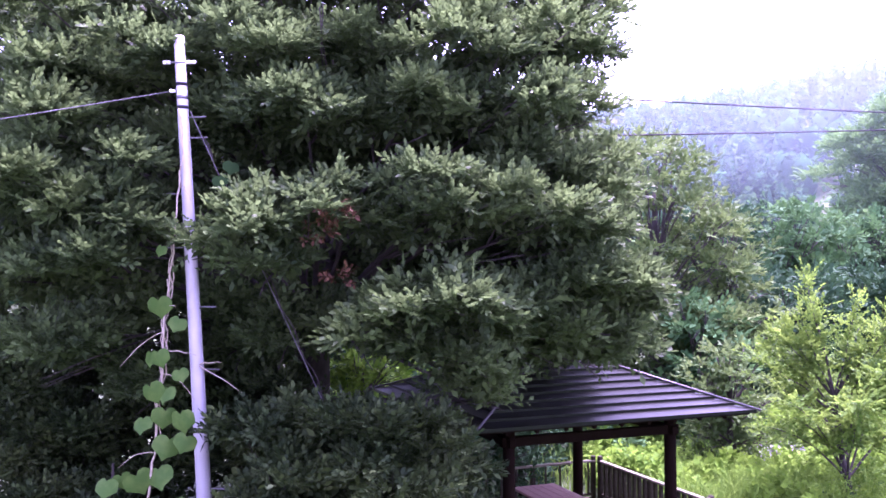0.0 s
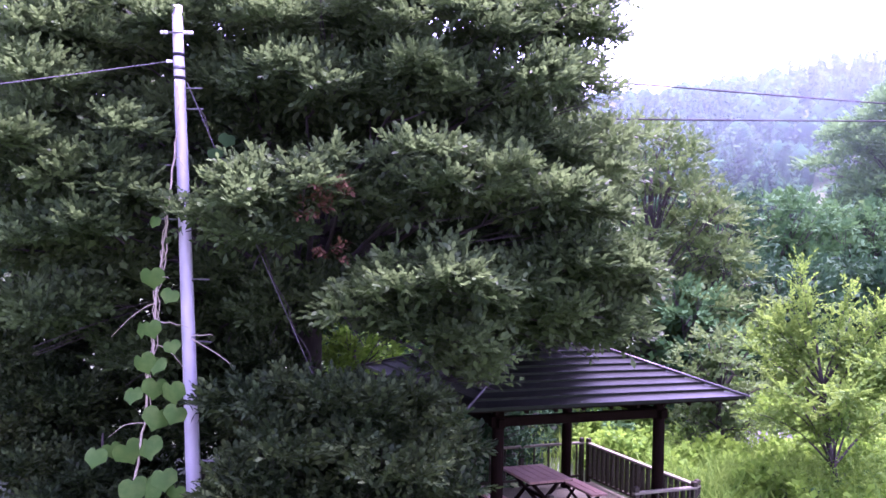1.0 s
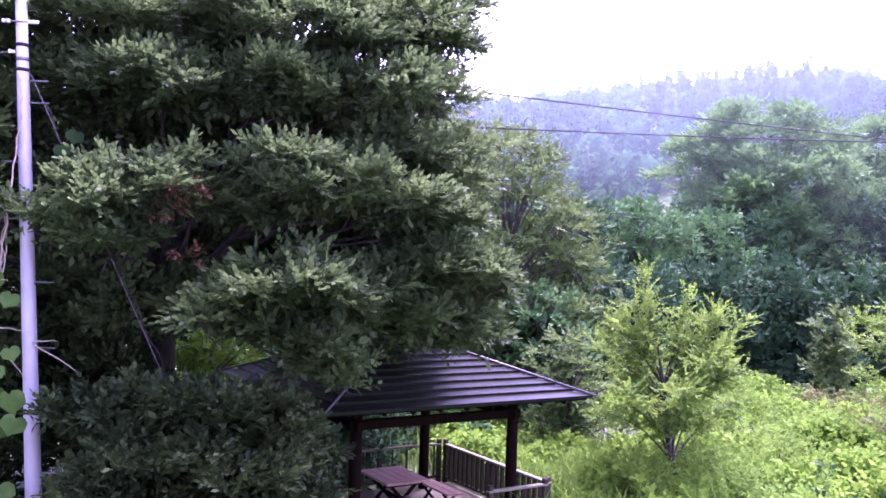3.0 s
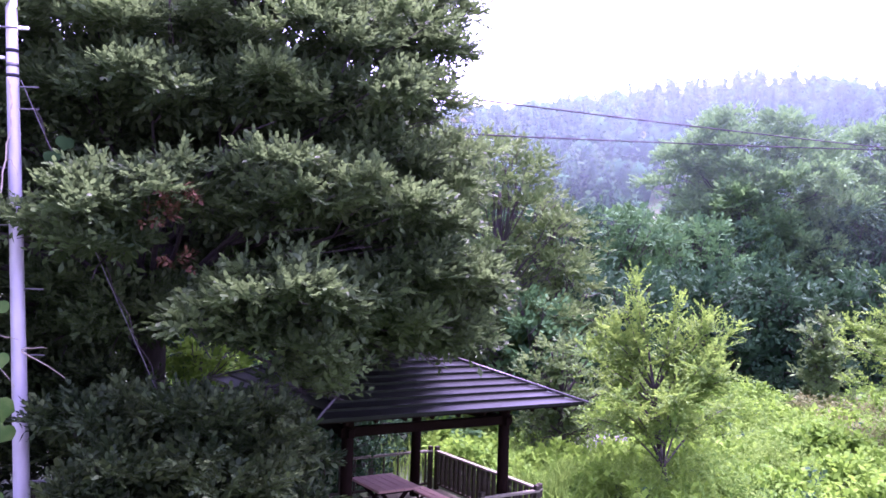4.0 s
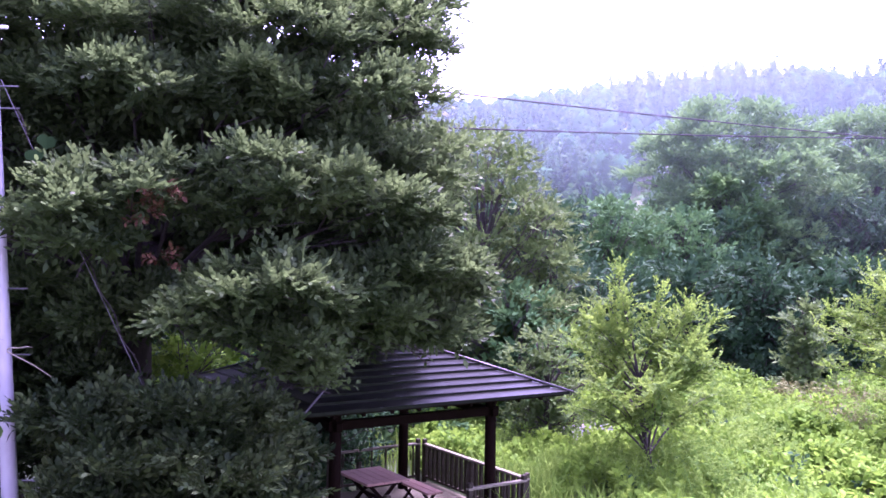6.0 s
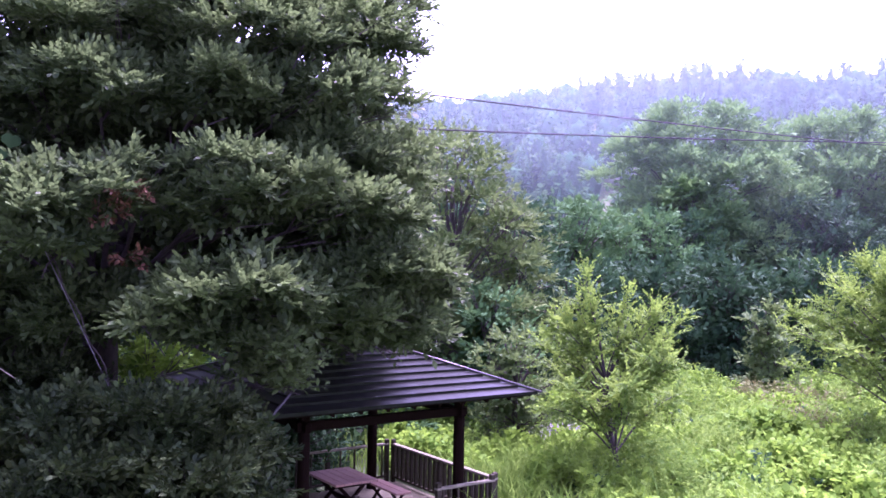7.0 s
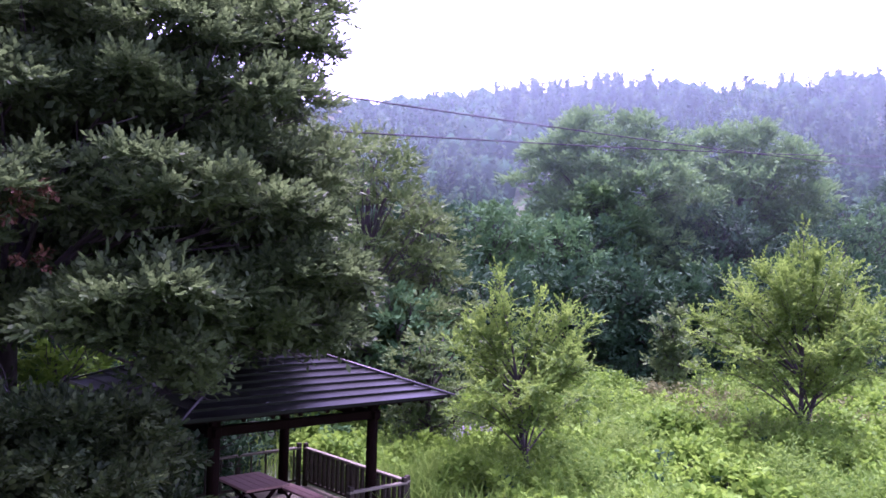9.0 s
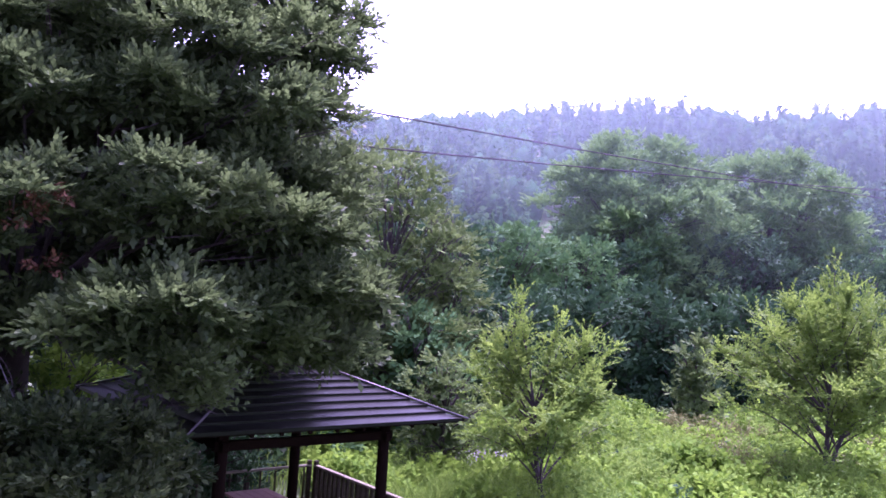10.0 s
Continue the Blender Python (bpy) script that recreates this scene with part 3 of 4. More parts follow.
# young trees in the field
def young_tree(base, height, spread, seed, name_label, lead=0.0, limbs=32, forked=False):
    """Slender limbs fork low and arch out and up, each feathered with leafy twigs and ending in a pointed shoot."""
    r = np.random.default_rng(seed)
    t = thing("young_tree", *base, 0, name_label, "tree", "young trees in the field")
    verts, faces, starts, axes = [], [], [], []
    stem = bent((0, 0, -0.3), (lead * 0.55, 0, height * 0.62), 0, 8, 0.035, r)
    tube_rings(stem, [0.085 - 0.055 * i / 8 for i in range(9)], 9, verts, faces)
    roots = [stem]
    if forked:
        twin = bent((0.02, 0, height * 0.1), (spread * 0.3, 0.1, height * 0.5), -0.1, 8, 0.03, r)
        tube_rings(twin, [0.07 - 0.045 * i / 8 for i in range(9)], 9, verts, faces)
        roots.append(twin)
    ends = []
    for i in range(limbs):
        a, k = i * 2.4 + r.uniform(-0.5, 0.5), ((i * 0.7549) % 1.0)
        wide = spread * (1.0 - 0.78 * k ** 1.6) * r.uniform(0.7, 1.08)
        ends.append((wide * math.cos(a) + lead * k * 0.6, wide * math.sin(a), height * (0.44 + 0.45 * k) + 0.12 * height * r.uniform(-0.4, 0.7), k))
    ends += [(lead, 0.05, height, 1.0), (lead * 0.8, 0.2, height * 0.93, 0.9), (spread * 0.25, -0.2, height * 0.87, 0.8), (spread * 0.62, 0.1, height * 0.83, 0.5)]
    for x, y, z, k in ends:
        root = roots[1] if len(roots) > 1 and x > 0.1 else roots[0]
        s = root[min(8, max(2, int(3.3 + 4.7 * k)))]
        e = Vector((x, y, z))
        path = [s.lerp(e, f) + Vector((0, 0, 0.1 * (e - s).length * math.sin(math.pi * f) * (1 - k))) + Vector(r.uniform(-0.03, 0.03, 3)) * (0 < f < 1) for f in (0, 0.2, 0.4, 0.6, 0.8, 1.0)]
        tube_rings(path, [0.026, 0.02, 0.016, 0.012, 0.008, 0.004], 6, verts, faces)
        n = int(16 + 14 * (e - s).length)
        for f in r.uniform(0.26, 1.0, n):
            q = min(4, int(f * 5))
            p, d = path[q].lerp(path[q + 1], f * 5 - q), (path[q + 1] - path[q]).normalized()
            starts.append(p)
            axes.append(d * 0.35 + Vector(r.normal(size=3) * np.array([0.75, 0.75, 0.4])) * (1.2 - 0.75 * f * k) + Vector((0, 0, 0.02 + 0.35 * f * k * k)))
    put_mesh("trunk", verts, faces, BARK, t, smooth=True)
    v = leaf_sprigs(r, np.array(starts), unit(np.array(axes)), 12, 0.46, 0.095, 0.5, 1.1)
    quads_mesh("crown", v, MAPLE, t, per=6)


young_tree((7.8, 17.2, -0.3), 4.85, 2.5, 3, "slender young tree with yellow-green leaves in the weeds", -0.9)
young_tree((15.5, 18.0, -0.05), 5.95, 3.2, 8, "broad young yellow-green tree with forked trunk in the weeds", 0.1, 64, forked=True)


# grove behind the field
def grove_tree(x, y, top, spread, seed, mat, label, leaf=0.3, per=42, n=46, belly=0.4, foot=0.05):
    """A broad crown of shelving pads of leaves, widest at its belly and open enough to show shade between them."""
    r = np.random.default_rng(seed)
    z = ground_height(x, y) - 0.1
    height = top - z
    pads = []
    for i in range(n):
        q = foot + (0.97 - foot) * (i + r.random()) / n
        wide = spread * (math.sqrt(max(0.02, 1 - ((q - belly) / (1.02 - belly)) ** 2)) if q > belly else 0.75 + 0.25 * q / belly)
        a, w = i * 2.4 + r.uniform(-0.5, 0.5), wide * math.sqrt(r.uniform(0.25, 1.0))
        pads.append((w * math.cos(a), w * math.sin(a), height * q, spread * r.uniform(0.22, 0.4) * (1.1 - 0.45 * q)))
    t = tree("grove_tree", (x, y, z), height, pads, mat, r, label, 0.016 * height + 0.05, 0.6, per, 7, leaf * 2.2, leaf, 0.5, 0.3, category="tree", group="grove behind the field", shelving=4)
    heart = [(0, 0, height * q, spread * 0.62 * (1.15 - q)) for q in (0.15, 0.3, 0.45, 0.6, 0.75)]
    quads_mesh("inner_crown", np.concatenate([lobe(r, h[:3], (h[3], h[3], h[3] * 0.8), int(12 * h[3] ** 2) + 20, 7, leaf * 2.4, leaf * 1.3, 0.6, 0.1, 0.2) for h in heart]), mat, t)


GROVE = [
    (23.3, 44.0, 13.9, 5.7, 1, 0), (33.8, 46.0, 14.2, 5.4, 2, 0), (38.2, 41.0, 9.4, 3.2, 7, 0), (12.8, 36.0, 7.7, 3.2, 3, 0), (16.2, 36.5, 7.4, 3.0, 4, 0), (19.0, 38.0, 7.3, 3.2, 5, 1),
    (9.6, 33.0, 7.3, 2.8, 12, 1), (28.0, 40.0, 8.6, 3.6, 6, 1), (33.0, 38.0, 7.2, 3.4, 9, 1), (45.0, 44.0, 11.5, 4.6, 10, 1), (14.6, 31.5, 4.9, 2.4, 13, 1), (18.0, 31.5, 5.0, 2.5, 14, 1),
    (21.5, 31.5, 5.0, 2.5, 17, 1), (25.0, 32.0, 5.2, 2.6, 18, 1), (29.5, 33.0, 5.4, 2.8, 19, 1), (5.0, 33.0, 8.5, 3.6, 15, 1), (-3.0, 33.0, 9.0, 4.2, 16, 1), (11.2, 29.5, 4.6, 2.2, 20, 1), (8.2, 28.5, 4.8, 2.0, 29, 1)]
# tall trees take the painted-sun leaf; DARKLEAF on low ones also carries shade
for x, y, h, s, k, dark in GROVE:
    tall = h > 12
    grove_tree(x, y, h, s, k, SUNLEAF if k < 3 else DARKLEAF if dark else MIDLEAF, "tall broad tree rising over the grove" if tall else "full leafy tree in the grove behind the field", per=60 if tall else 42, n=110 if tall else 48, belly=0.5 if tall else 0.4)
grove_tree(5.7, 26.0, 9.2, 2.3, 21, PALELEAF, "olive green tree behind the shelter", 0.2, 120, 60, 0.45)
grove_tree(7.7, 27.0, 7.3, 1.8, 22, PALELEAF, "smaller olive green tree behind the shelter", 0.2, 120, 44, 0.45)
grove_tree(6.3, 24.0, 4.1, 1.5, 23, MIDLEAF, "bright green bushy tree behind the shelter", 0.24, 60, 26, 0.6)
grove_tree(6.3, 20.5, 3.1, 1.15, 27, PALELEAF, "olive arching bush beside the young tree", 0.16, 150, 30, 0.35)
grove_tree(16.1, 25.0, 3.6, 0.8, 24, PALELEAF, "slim olive bush at the field's edge", 0.2, 100, 20, 0.3)
grove_tree(0.6, 19.2, 1.7, 1.5, 30, DARKLEAF, "low dark bush behind the shelter's railing", 0.16, 110, 30)
grove_tree(2.0, 22.5, 3.4, 2.0, 26, MIDLEAF, "sunlit bush behind the shelter", 0.2, 70, 30)
# bright weed leaf here imitates sun on the growth seen through the gap
grove_tree(-2.5, 20.5, 3.2, 2.0, 28, FIELD, "sunlit bush behind the great tree", 0.2, 70, 30)

# a second evergreen fills the dark behind the pole
r2 = np.random.default_rng(41)
tree("broadleaf_tree", (-8.2, 18.0, -0.35), 12, random_lobes(r2, 24, 4.2, 3.0, 0.8, 11.5, 1.3, 1.9, 0.3), OAK, r2, "tall dark evergreen tree behind the utility pole", 0.26, 0.5, 160, 10, 0.45, 0.17, 0.5, 0.7)
tree("broadleaf_tree", (-3.6, 20.4, -0.35), 10, random_lobes(r2, 18, 3.2, 2.0, 4.6, 9.3, 1.4, 1.9, 0.2), OAK, r2, "tall dark evergreen tree standing behind the great one", 0.24, 0.5, 160, 10, 0.45, 0.17, 0.5, 0.7)


# ---- shelter ----
TURN = 24.2
SX, SY, FLOOR = 0.36, 12.64, -0.15
SIDE, EAVE, RISE = 5.1, 2.35, 0.98
P0, P1 = 0.96, 4.12
H = SIDE / 2
shelter = thing("shelter", SX, SY, 0, TURN, "dark brown timber picnic shelter with a hipped roof", "shelter")


def shelter_post(x, y):
    bm = rod((x, y, FLOOR - 0.2), (x, y, 2.62), 0.108, 0.10, 14)
    bmesh.ops.bevel(bm, geom=[e for e in bm.edges if abs(e.verts[0].co.z - e.verts[1].co.z) < 0.01], offset=0.01, segments=1, affect="EDGES")
    part("post", bm, POSTWOOD, shelter, smooth=True)


for x, y in ((P0, P0), (P1, P0), (P0, P1), (P1, P1)):
    shelter_post(x, y)
for a in (P0, P1):
    part("beam", slab((P1 - P0 + 0.3, 0.12, 0.16), pose((P0 + P1) / 2, a, 1.975), 0.01), POSTWOOD, shelter)
    part("beam", slab((0.118, P1 - P0 + 0.3, 0.15), pose(a, (P0 + P1) / 2, 1.965), 0.01), POSTWOOD, shelter)


def roof_z(d):
    """Underside height of the roof d metres in from the eave."""
    return EAVE + RISE * d / H


# rafters under each slope
for side in range(4):
    spin = Matrix.Translation((H, H, 0)) @ Matrix.Rotation(side * math.pi / 2, 4, "Z") @ Matrix.Translation((-H, -H, 0))
    for i in range(1, 10):
        x = i * SIDE / 10
        reach = min(x, SIDE - x)
        a, b = Vector((x, 0.06, roof_z(0.06) - 0.08)), Vector((x, reach, roof_z(reach) - 0.08))
        mid = (a + b) / 2
        ln = (b - a).length
        bm = slab((0.06, ln, 0.09), Matrix.Translation(mid) @ Matrix.Rotation(math.atan2(RISE, H), 4, "X"), 0.005)
        bmesh.ops.transform(bm, matrix=spin, verts=bm.verts)
        part("rafter", bm, POSTWOOD, shelter)
    # overlapping courses up the slope
    courses = 11
    for k in range(courses):
        d0, d1 = H * k / courses - (0.05 if k == 0 else 0.03), H * (k + 1) / courses
        if k == courses - 1:
            d1 = H - 0.02
        za, zb = roof_z(d0) + 0.068, roof_z(d1) + 0.022
        th = 0.055
        vs = [(d0, d0, za), (SIDE - d0, d0, za), (SIDE - d1, d1, zb), (d1, d1, zb), (d0, d0, za - th), (SIDE - d0, d0, za - th), (SIDE - d1, d1, zb - 0.02), (d1, d1, zb - 0.02)]
        vs = [spin @ Vector(q) for q in vs]
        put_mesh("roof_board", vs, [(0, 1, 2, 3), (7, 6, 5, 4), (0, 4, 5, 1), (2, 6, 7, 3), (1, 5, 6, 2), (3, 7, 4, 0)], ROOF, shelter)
    bm = slab((SIDE - 0.06, 0.03, 0.05), spin @ pose(H, 0.03, EAVE - 0.015), 0.004)
    part("fascia", bm, POSTWOOD, shelter)
    corner = Vector((-0.1, -0.1, EAVE + 0.035))
    peak = Vector((H, H, EAVE + RISE + 0.075))
    bm = rod(corner, peak, 0.022, 0.022, 8)
    bmesh.ops.transform(bm, matrix=spin, verts=bm.verts)
    part("hip_cap", bm, ROOFCAP, shelter, "thin grey hip cap", smooth=True)
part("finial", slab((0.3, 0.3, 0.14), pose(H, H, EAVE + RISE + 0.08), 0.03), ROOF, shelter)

# deck: its planks come last
deck = thing("deck", SX, SY, 0, TURN, "worn brown plank deck under the shelter", "deck", kind="structure")
DX0, DX1, DY0, DY1 = 0.2, 4.9, 0.6, 4.55
part("joist_frame", slab((DX1 - DX0, DY1 - DY0, 0.14), pose((DX0 + DX1) / 2, (DY0 + DY1) / 2, FLOOR - 0.12), 0.01), POSTWOOD, deck)


# railing runs
def railing(a, b, label, end_posts=True, step=0.2, post_step=1.6, top=0.7, sq=0.035):
    ob = thing("railing", SX, SY, 0, TURN, label, "railing", "railing round the deck")
    a, b = Vector((*a, 0)), Vector((*b, 0))
    d = (b - a).normalized()
    ln = (b - a).length
    ang = math.degrees(math.atan2(d.y, d.x))
    mid = (a + b) / 2
    part("top_rail", slab((ln, 0.10, 0.045), pose(mid.x, mid.y, top - 0.02, 0, 0, ang), 0.008), RAILTOP, ob, "pale worn top rail")
    part("bottom_rail", slab((ln, 0.05, 0.05), pose(mid.x, mid.y, FLOOR + 0.12, 0, 0, ang), 0.006), RAILWOOD, ob)
    posts = max(1, round(ln / post_step))
    for i in range(posts + 1):
        p = a + d * (0.05 + (ln - 0.1) * i / posts)
        part("post", slab((0.09, 0.09, top + 0.12 - FLOOR if i in (0, posts) and end_posts else top - FLOOR - 0.05), pose(p.x, p.y, (top + FLOOR) / 2 + (0.03 if i in (0, posts) and end_posts else -0.03), 0, 0, ang), 0.01), RAILWOOD, ob)
    n = int(ln / step)
    for i in range(n):
        p = a + d * (ln * (i + 0.5) / n)
        part("baluster", slab((sq, sq, top - FLOOR - 0.16), pose(p.x, p.y, (top + FLOOR) / 2 + 0.04, 0, 0, ang), 0.004), RAILWOOD, ob)


railing((4.82, 0.70), (4.82, 4.42), "weathered timber railing with close balusters", step=0.17, sq=0.07)
railing((4.75, 4.46), (0.25, 4.46), "dark weathered railing with thin balusters", step=0.33)
railing((4.74, 0.67), (3.42, 0.67), "short weathered railing beside the deck entrance", step=0.3)
railing((1.85, 0.67), (0.25, 0.67), "short greyish railing beside the shelter post", step=0.3)


# picnic table with crossed legs
def picnic_table():
    t = thing("picnic_table", SX, SY, 0, TURN, "reddish brown plank picnic table with crossed legs", "table")
    top = FLOOR + 0.74
    for i in range(5):
        part("plank", slab((0.176, 1.2, 0.045), pose(2.29 + 0.182 * i, 2.74, top - 0.022), 0.006), TABLEWOOD, t)
    for y in (2.34, 3.14):
        for s in (-1, 1):
            part("leg", slab((0.06, 0.06, 0.98), Matrix.Translation((2.65, y + 0.03 * s, FLOOR + 0.345)) @ Matrix.Rotation(s * radians(44), 4, "Y"), 0.006), POSTWOOD, t)
        part("cleat", slab((0.8, 0.06, 0.07), pose(2.65, y, top - 0.085), 0.005), POSTWOOD, t)
    part("stretcher", slab((0.05, 0.8, 0.06), pose(2.65, 2.74, FLOOR + 0.35), 0.005), POSTWOOD, t)


def bench(x, label):
    t = thing("bench", SX, SY, 0, TURN, label, "bench", "benches at the table")
    top = FLOOR + 0.43
    for i in range(2):
        part("plank", slab((0.165, 1.2, 0.04), pose(x - 0.087 + 0.174 * i, 2.66, top - 0.02), 0.006), TABLEWOOD, t)
    for y in (2.26, 3.06):
        for s in (-1, 1):
            part("leg", slab((0.045, 0.045, 0.54), Matrix.Translation((x, y + 0.024 * s, FLOOR + 0.195)) @ Matrix.Rotation(s * radians(40), 4, "Y"), 0.005), POSTWOOD, t)


picnic_table()
bench(3.64, "worn red-brown bench with crossed legs beside the table")
bench(1.70, "brown plank bench half hidden behind the shrubs")


# ---- pole with its fittings ----
POLE_TOP, POLE_LOW = Vector((-4.13, 12.43, 8.28)), Vector((-3.57, 12.43, -0.5))


def pole_at(z):
    return POLE_LOW.lerp(POLE_TOP, (z - POLE_LOW.z) / (POLE_TOP.z - POLE_LOW.z))


pole = thing("utility_pole", 0, 0, 0, 0, "leaning grey galvanised utility pole with step bolts", "utility pole")
verts, faces = [], []
tube_rings([pole_at(-0.5 + 8.78 * i / 8) for i in range(9)], [0.118 - 0.042 * i / 8 for i in range(9)], 20, verts, faces)
put_mesh("shaft", verts, faces, STEEL, pole, smooth=True)
for z in (7.55, 7.35, 7.2, 5.45):
    p = pole_at(z)
    part("band", rod(p - Vector((0, 0, 0.025)), p + Vector((0, 0, 0.025)), 0.086 if z > 6 else 0.099, None, 20), WIRE if z in (7.55, 7.2) else STRAND, pole, smooth=True)
for i, z in enumerate((7.05, 6.74, 5.9, 4.22, 3.3, 1.55, 2.3, 5.1)):
    s = (1, 1, -1, 1, 1, 1, -1, -1)[i]
    p = pole_at(z)
    part("step_bolt", rod(p, p + Vector((0.36 * s, -0.05, 0)), 0.011, None, 8), STRAND, pole)
arm = part("cross_arm", rod(pole_at(7.86) + Vector((-0.2, -0.1, 0)), pole_at(7.86) + Vector((0.24, -0.1, 0)), 0.014, None, 8), STRAND, pole)
for x in (-0.2, -0.14, 0.14, 0.19, 0.24):
    p = pole_at(7.86) + Vector((x, -0.1, 0))
    part("insulator", rod(p - Vector((0.022, 0, 0)), p + Vector((0.022, 0, 0)), 0.03, 0.024, 10), PORCELAIN, arm, "white porcelain insulator", smooth=True)
part("clip", rod(pole_at(7.44) + Vector((-0.16, -0.06, 0)), pole_at(7.44) + Vector((-0.08, -0.06, 0)), 0.03, 0.02, 10), PORCELAIN, pole)


def cable(name, points, r, mat, label, category="cable"):
    verts, faces = [], []
    tube_rings([Vector(p) for p in points], [r] * len(points), 6, verts, faces)
    tagged(put_mesh(name, verts, faces, mat, smooth=True), label, category)


def hung(a, b, sag, n=24):
    a, b = Vector(a), Vector(b)
    return [a.lerp(b, i / n) - Vector((0, 0, sag * 4 * (i / n) * (1 - i / n))) for i in range(n + 1)]


cable("overhead_wire", hung((-0.2, 17.9, 8.65), (49.9, 44.6, 12.2), 0.3), 0.02, WIRE, "thin black overhead wire coming out of the tree")
cable("overhead_wire", hung((-0.2, 17.9, 7.62), (49.9, 44.6, 13.4), 0.3), 0.02, WIRE, "thin black overhead wire coming out of the tree")
cable("overhead_wire", hung((-4.22, 12.38, 7.44), (-11.0, 8.0, 5.34), 0.05), 0.007, STRAND, "thin pale wire leading away from the pole")
cable("guy_wire", hung((-3.95, 12.43, 7.15), (-0.4, 12.3, -0.3), 0.05), 0.007, STRAND, "steel guy wire slanting down from the pole")


# climbing vine
def lobed_leaf(parent, x, y, z, s, r, mat=None):
    """A broad blade with three points, folded along its midrib and drooping at the tip."""
    half = ((0.0, -1.0), (0.24, -0.74), (0.52, -0.56), (0.84, -0.34), (0.86, 0.0), (0.82, 0.3), (0.56, 0.54), (0.22, 0.54), (0.0, 0.32))
    outline = list(half) + [(-p, q) for p, q in reversed(half[1:-1])]
    n = len(outline)
    m = pose(x, y, z, r.uniform(55, 100), r.uniform(-25, 25), r.uniform(-35, 35))
    k = s * 0.66
    vs = [m @ Vector((0, 0.1 * k, 0.04 * k))]
    vs += [m @ Vector((p * k, q * k, -0.3 * abs(p) * k - 0.25 * k * max(0, -q) ** 2 + r.uniform(-0.05, 0.05) * k)) for p, q in outline]
    put_mesh("leaf", vs, [(0, i + 1, (i + 1) % n + 1) for i in range(n)], mat or VINELEAF, parent, smooth=True)


def vine():
    t = thing("climbing_vine", -4.1, 12.0, -0.3, 0, "climbing vine with big lobed leaves hanging by the pole", "vine")
    r = np.random.default_rng(4)
    path = [Vector((-4.6, 12.05, -0.3)), Vector((-4.55, 12.0, 0.8))]
    for x, z in ((-4.48, 0.92), (-4.36, 1.57), (-4.28, 2.14), (-4.26, 2.71), (-4.19, 3.28), (-4.17, 3.77), (-4.13, 4.26), (-4.07, 4.75), (-4.02, 5.31), (-4.01, 5.96), (-3.97, 6.45), (-3.97, 6.77), (-4.03, 7.25)):
        path.append(Vector((x, 12.02 + 0.12 * (z > 5.5), z)))
    o = Vector((-4.1, 12.0, -0.3))
    fine = []
    for a, b in zip(path, path[1:]):
        for i in range(4):
            fine.append(a.lerp(b, i / 4) - o + Vector(r.uniform(-0.02, 0.02, 3)))
    verts, faces = [], []
    tube_rings(fine, [0.022 - 0.012 * i / len(fine) for i in range(len(fine))], 6, verts, faces)
    for k in range(3):
        side = [p + Vector((0.05 * math.sin(i * 0.9 + k * 2), 0.03, 0)) for i, p in enumerate(fine[16 + 4 * k:36 + 3 * k])]
        tube_rings(side, [0.009] * len(side), 5, verts, faces)
    for z, dx, dz in ((3.9, -0.6, -0.5), (4.1, 0.2, 0.1), (3.2, 0.5, -0.35), (5.9, 0.2, -0.2), (2.1, -0.5, -0.2)):
        p = min(fine, key=lambda q: abs(q.z + o.z - z))
        tube_rings(bent(p, p + Vector((dx, -0.1, dz)), 0.08, 5, 0.02, r), [0.008, 0.007, 0.006, 0.005, 0.004, 0.003], 5, verts, faces)
    for a, q in (((-3.72, 12.25, 3.38), (-3.36, 12.15, 3.42)), ((-3.72, 12.25, 3.36), (-3.05, 12.15, 2.98)), ((-4.15, 12.1, 3.6), (-3.75, 12.2, 3.52))):
        tube_rings(bent(Vector(a) - o, Vector(q) - o, 0.02, 5, 0.012, r), [0.011, 0.01, 0.008, 0.007, 0.006, 0.004], 5, verts, faces)
    put_mesh("stem", verts, faces, TWIG, t, smooth=True)
    # leaves: lobed blades with a fold along the midrib
    spots = [(-4.22, 4.26, 0.33), (-3.91, 4.02, 0.24), (-4.36, 3.52, 0.25), (-4.18, 3.53, 0.27), (-3.85, 3.30, 0.21), (-4.29, 3.04, 0.32), (-4.09, 3.03, 0.27), (-4.44, 2.59, 0.27), (-4.13, 2.68, 0.32), (-3.85, 2.65, 0.35), (-3.78, 2.35, 0.29), (-4.06, 2.28, 0.35), (-4.91, 1.72, 0.30), (-4.74, 1.77, 0.24), (-4.46, 1.78, 0.37), (-4.20, 1.85, 0.35), (-4.38, 1.26, 0.38), (-4.14, 1.25, 0.35), (-3.95, 1.42, 0.33), (-3.78, 1.20, 0.25), (-4.71, 0.84, 0.37), (-4.06, 0.87, 0.37), (-4.02, 5.31, 0.11), (-4.19, 5.06, 0.18)]
    for x, z, s in spots:
        lobed_leaf(t, x - o.x, 11.92 - o.y + r.uniform(-0.12, 0.08), z - o.z, s, r)


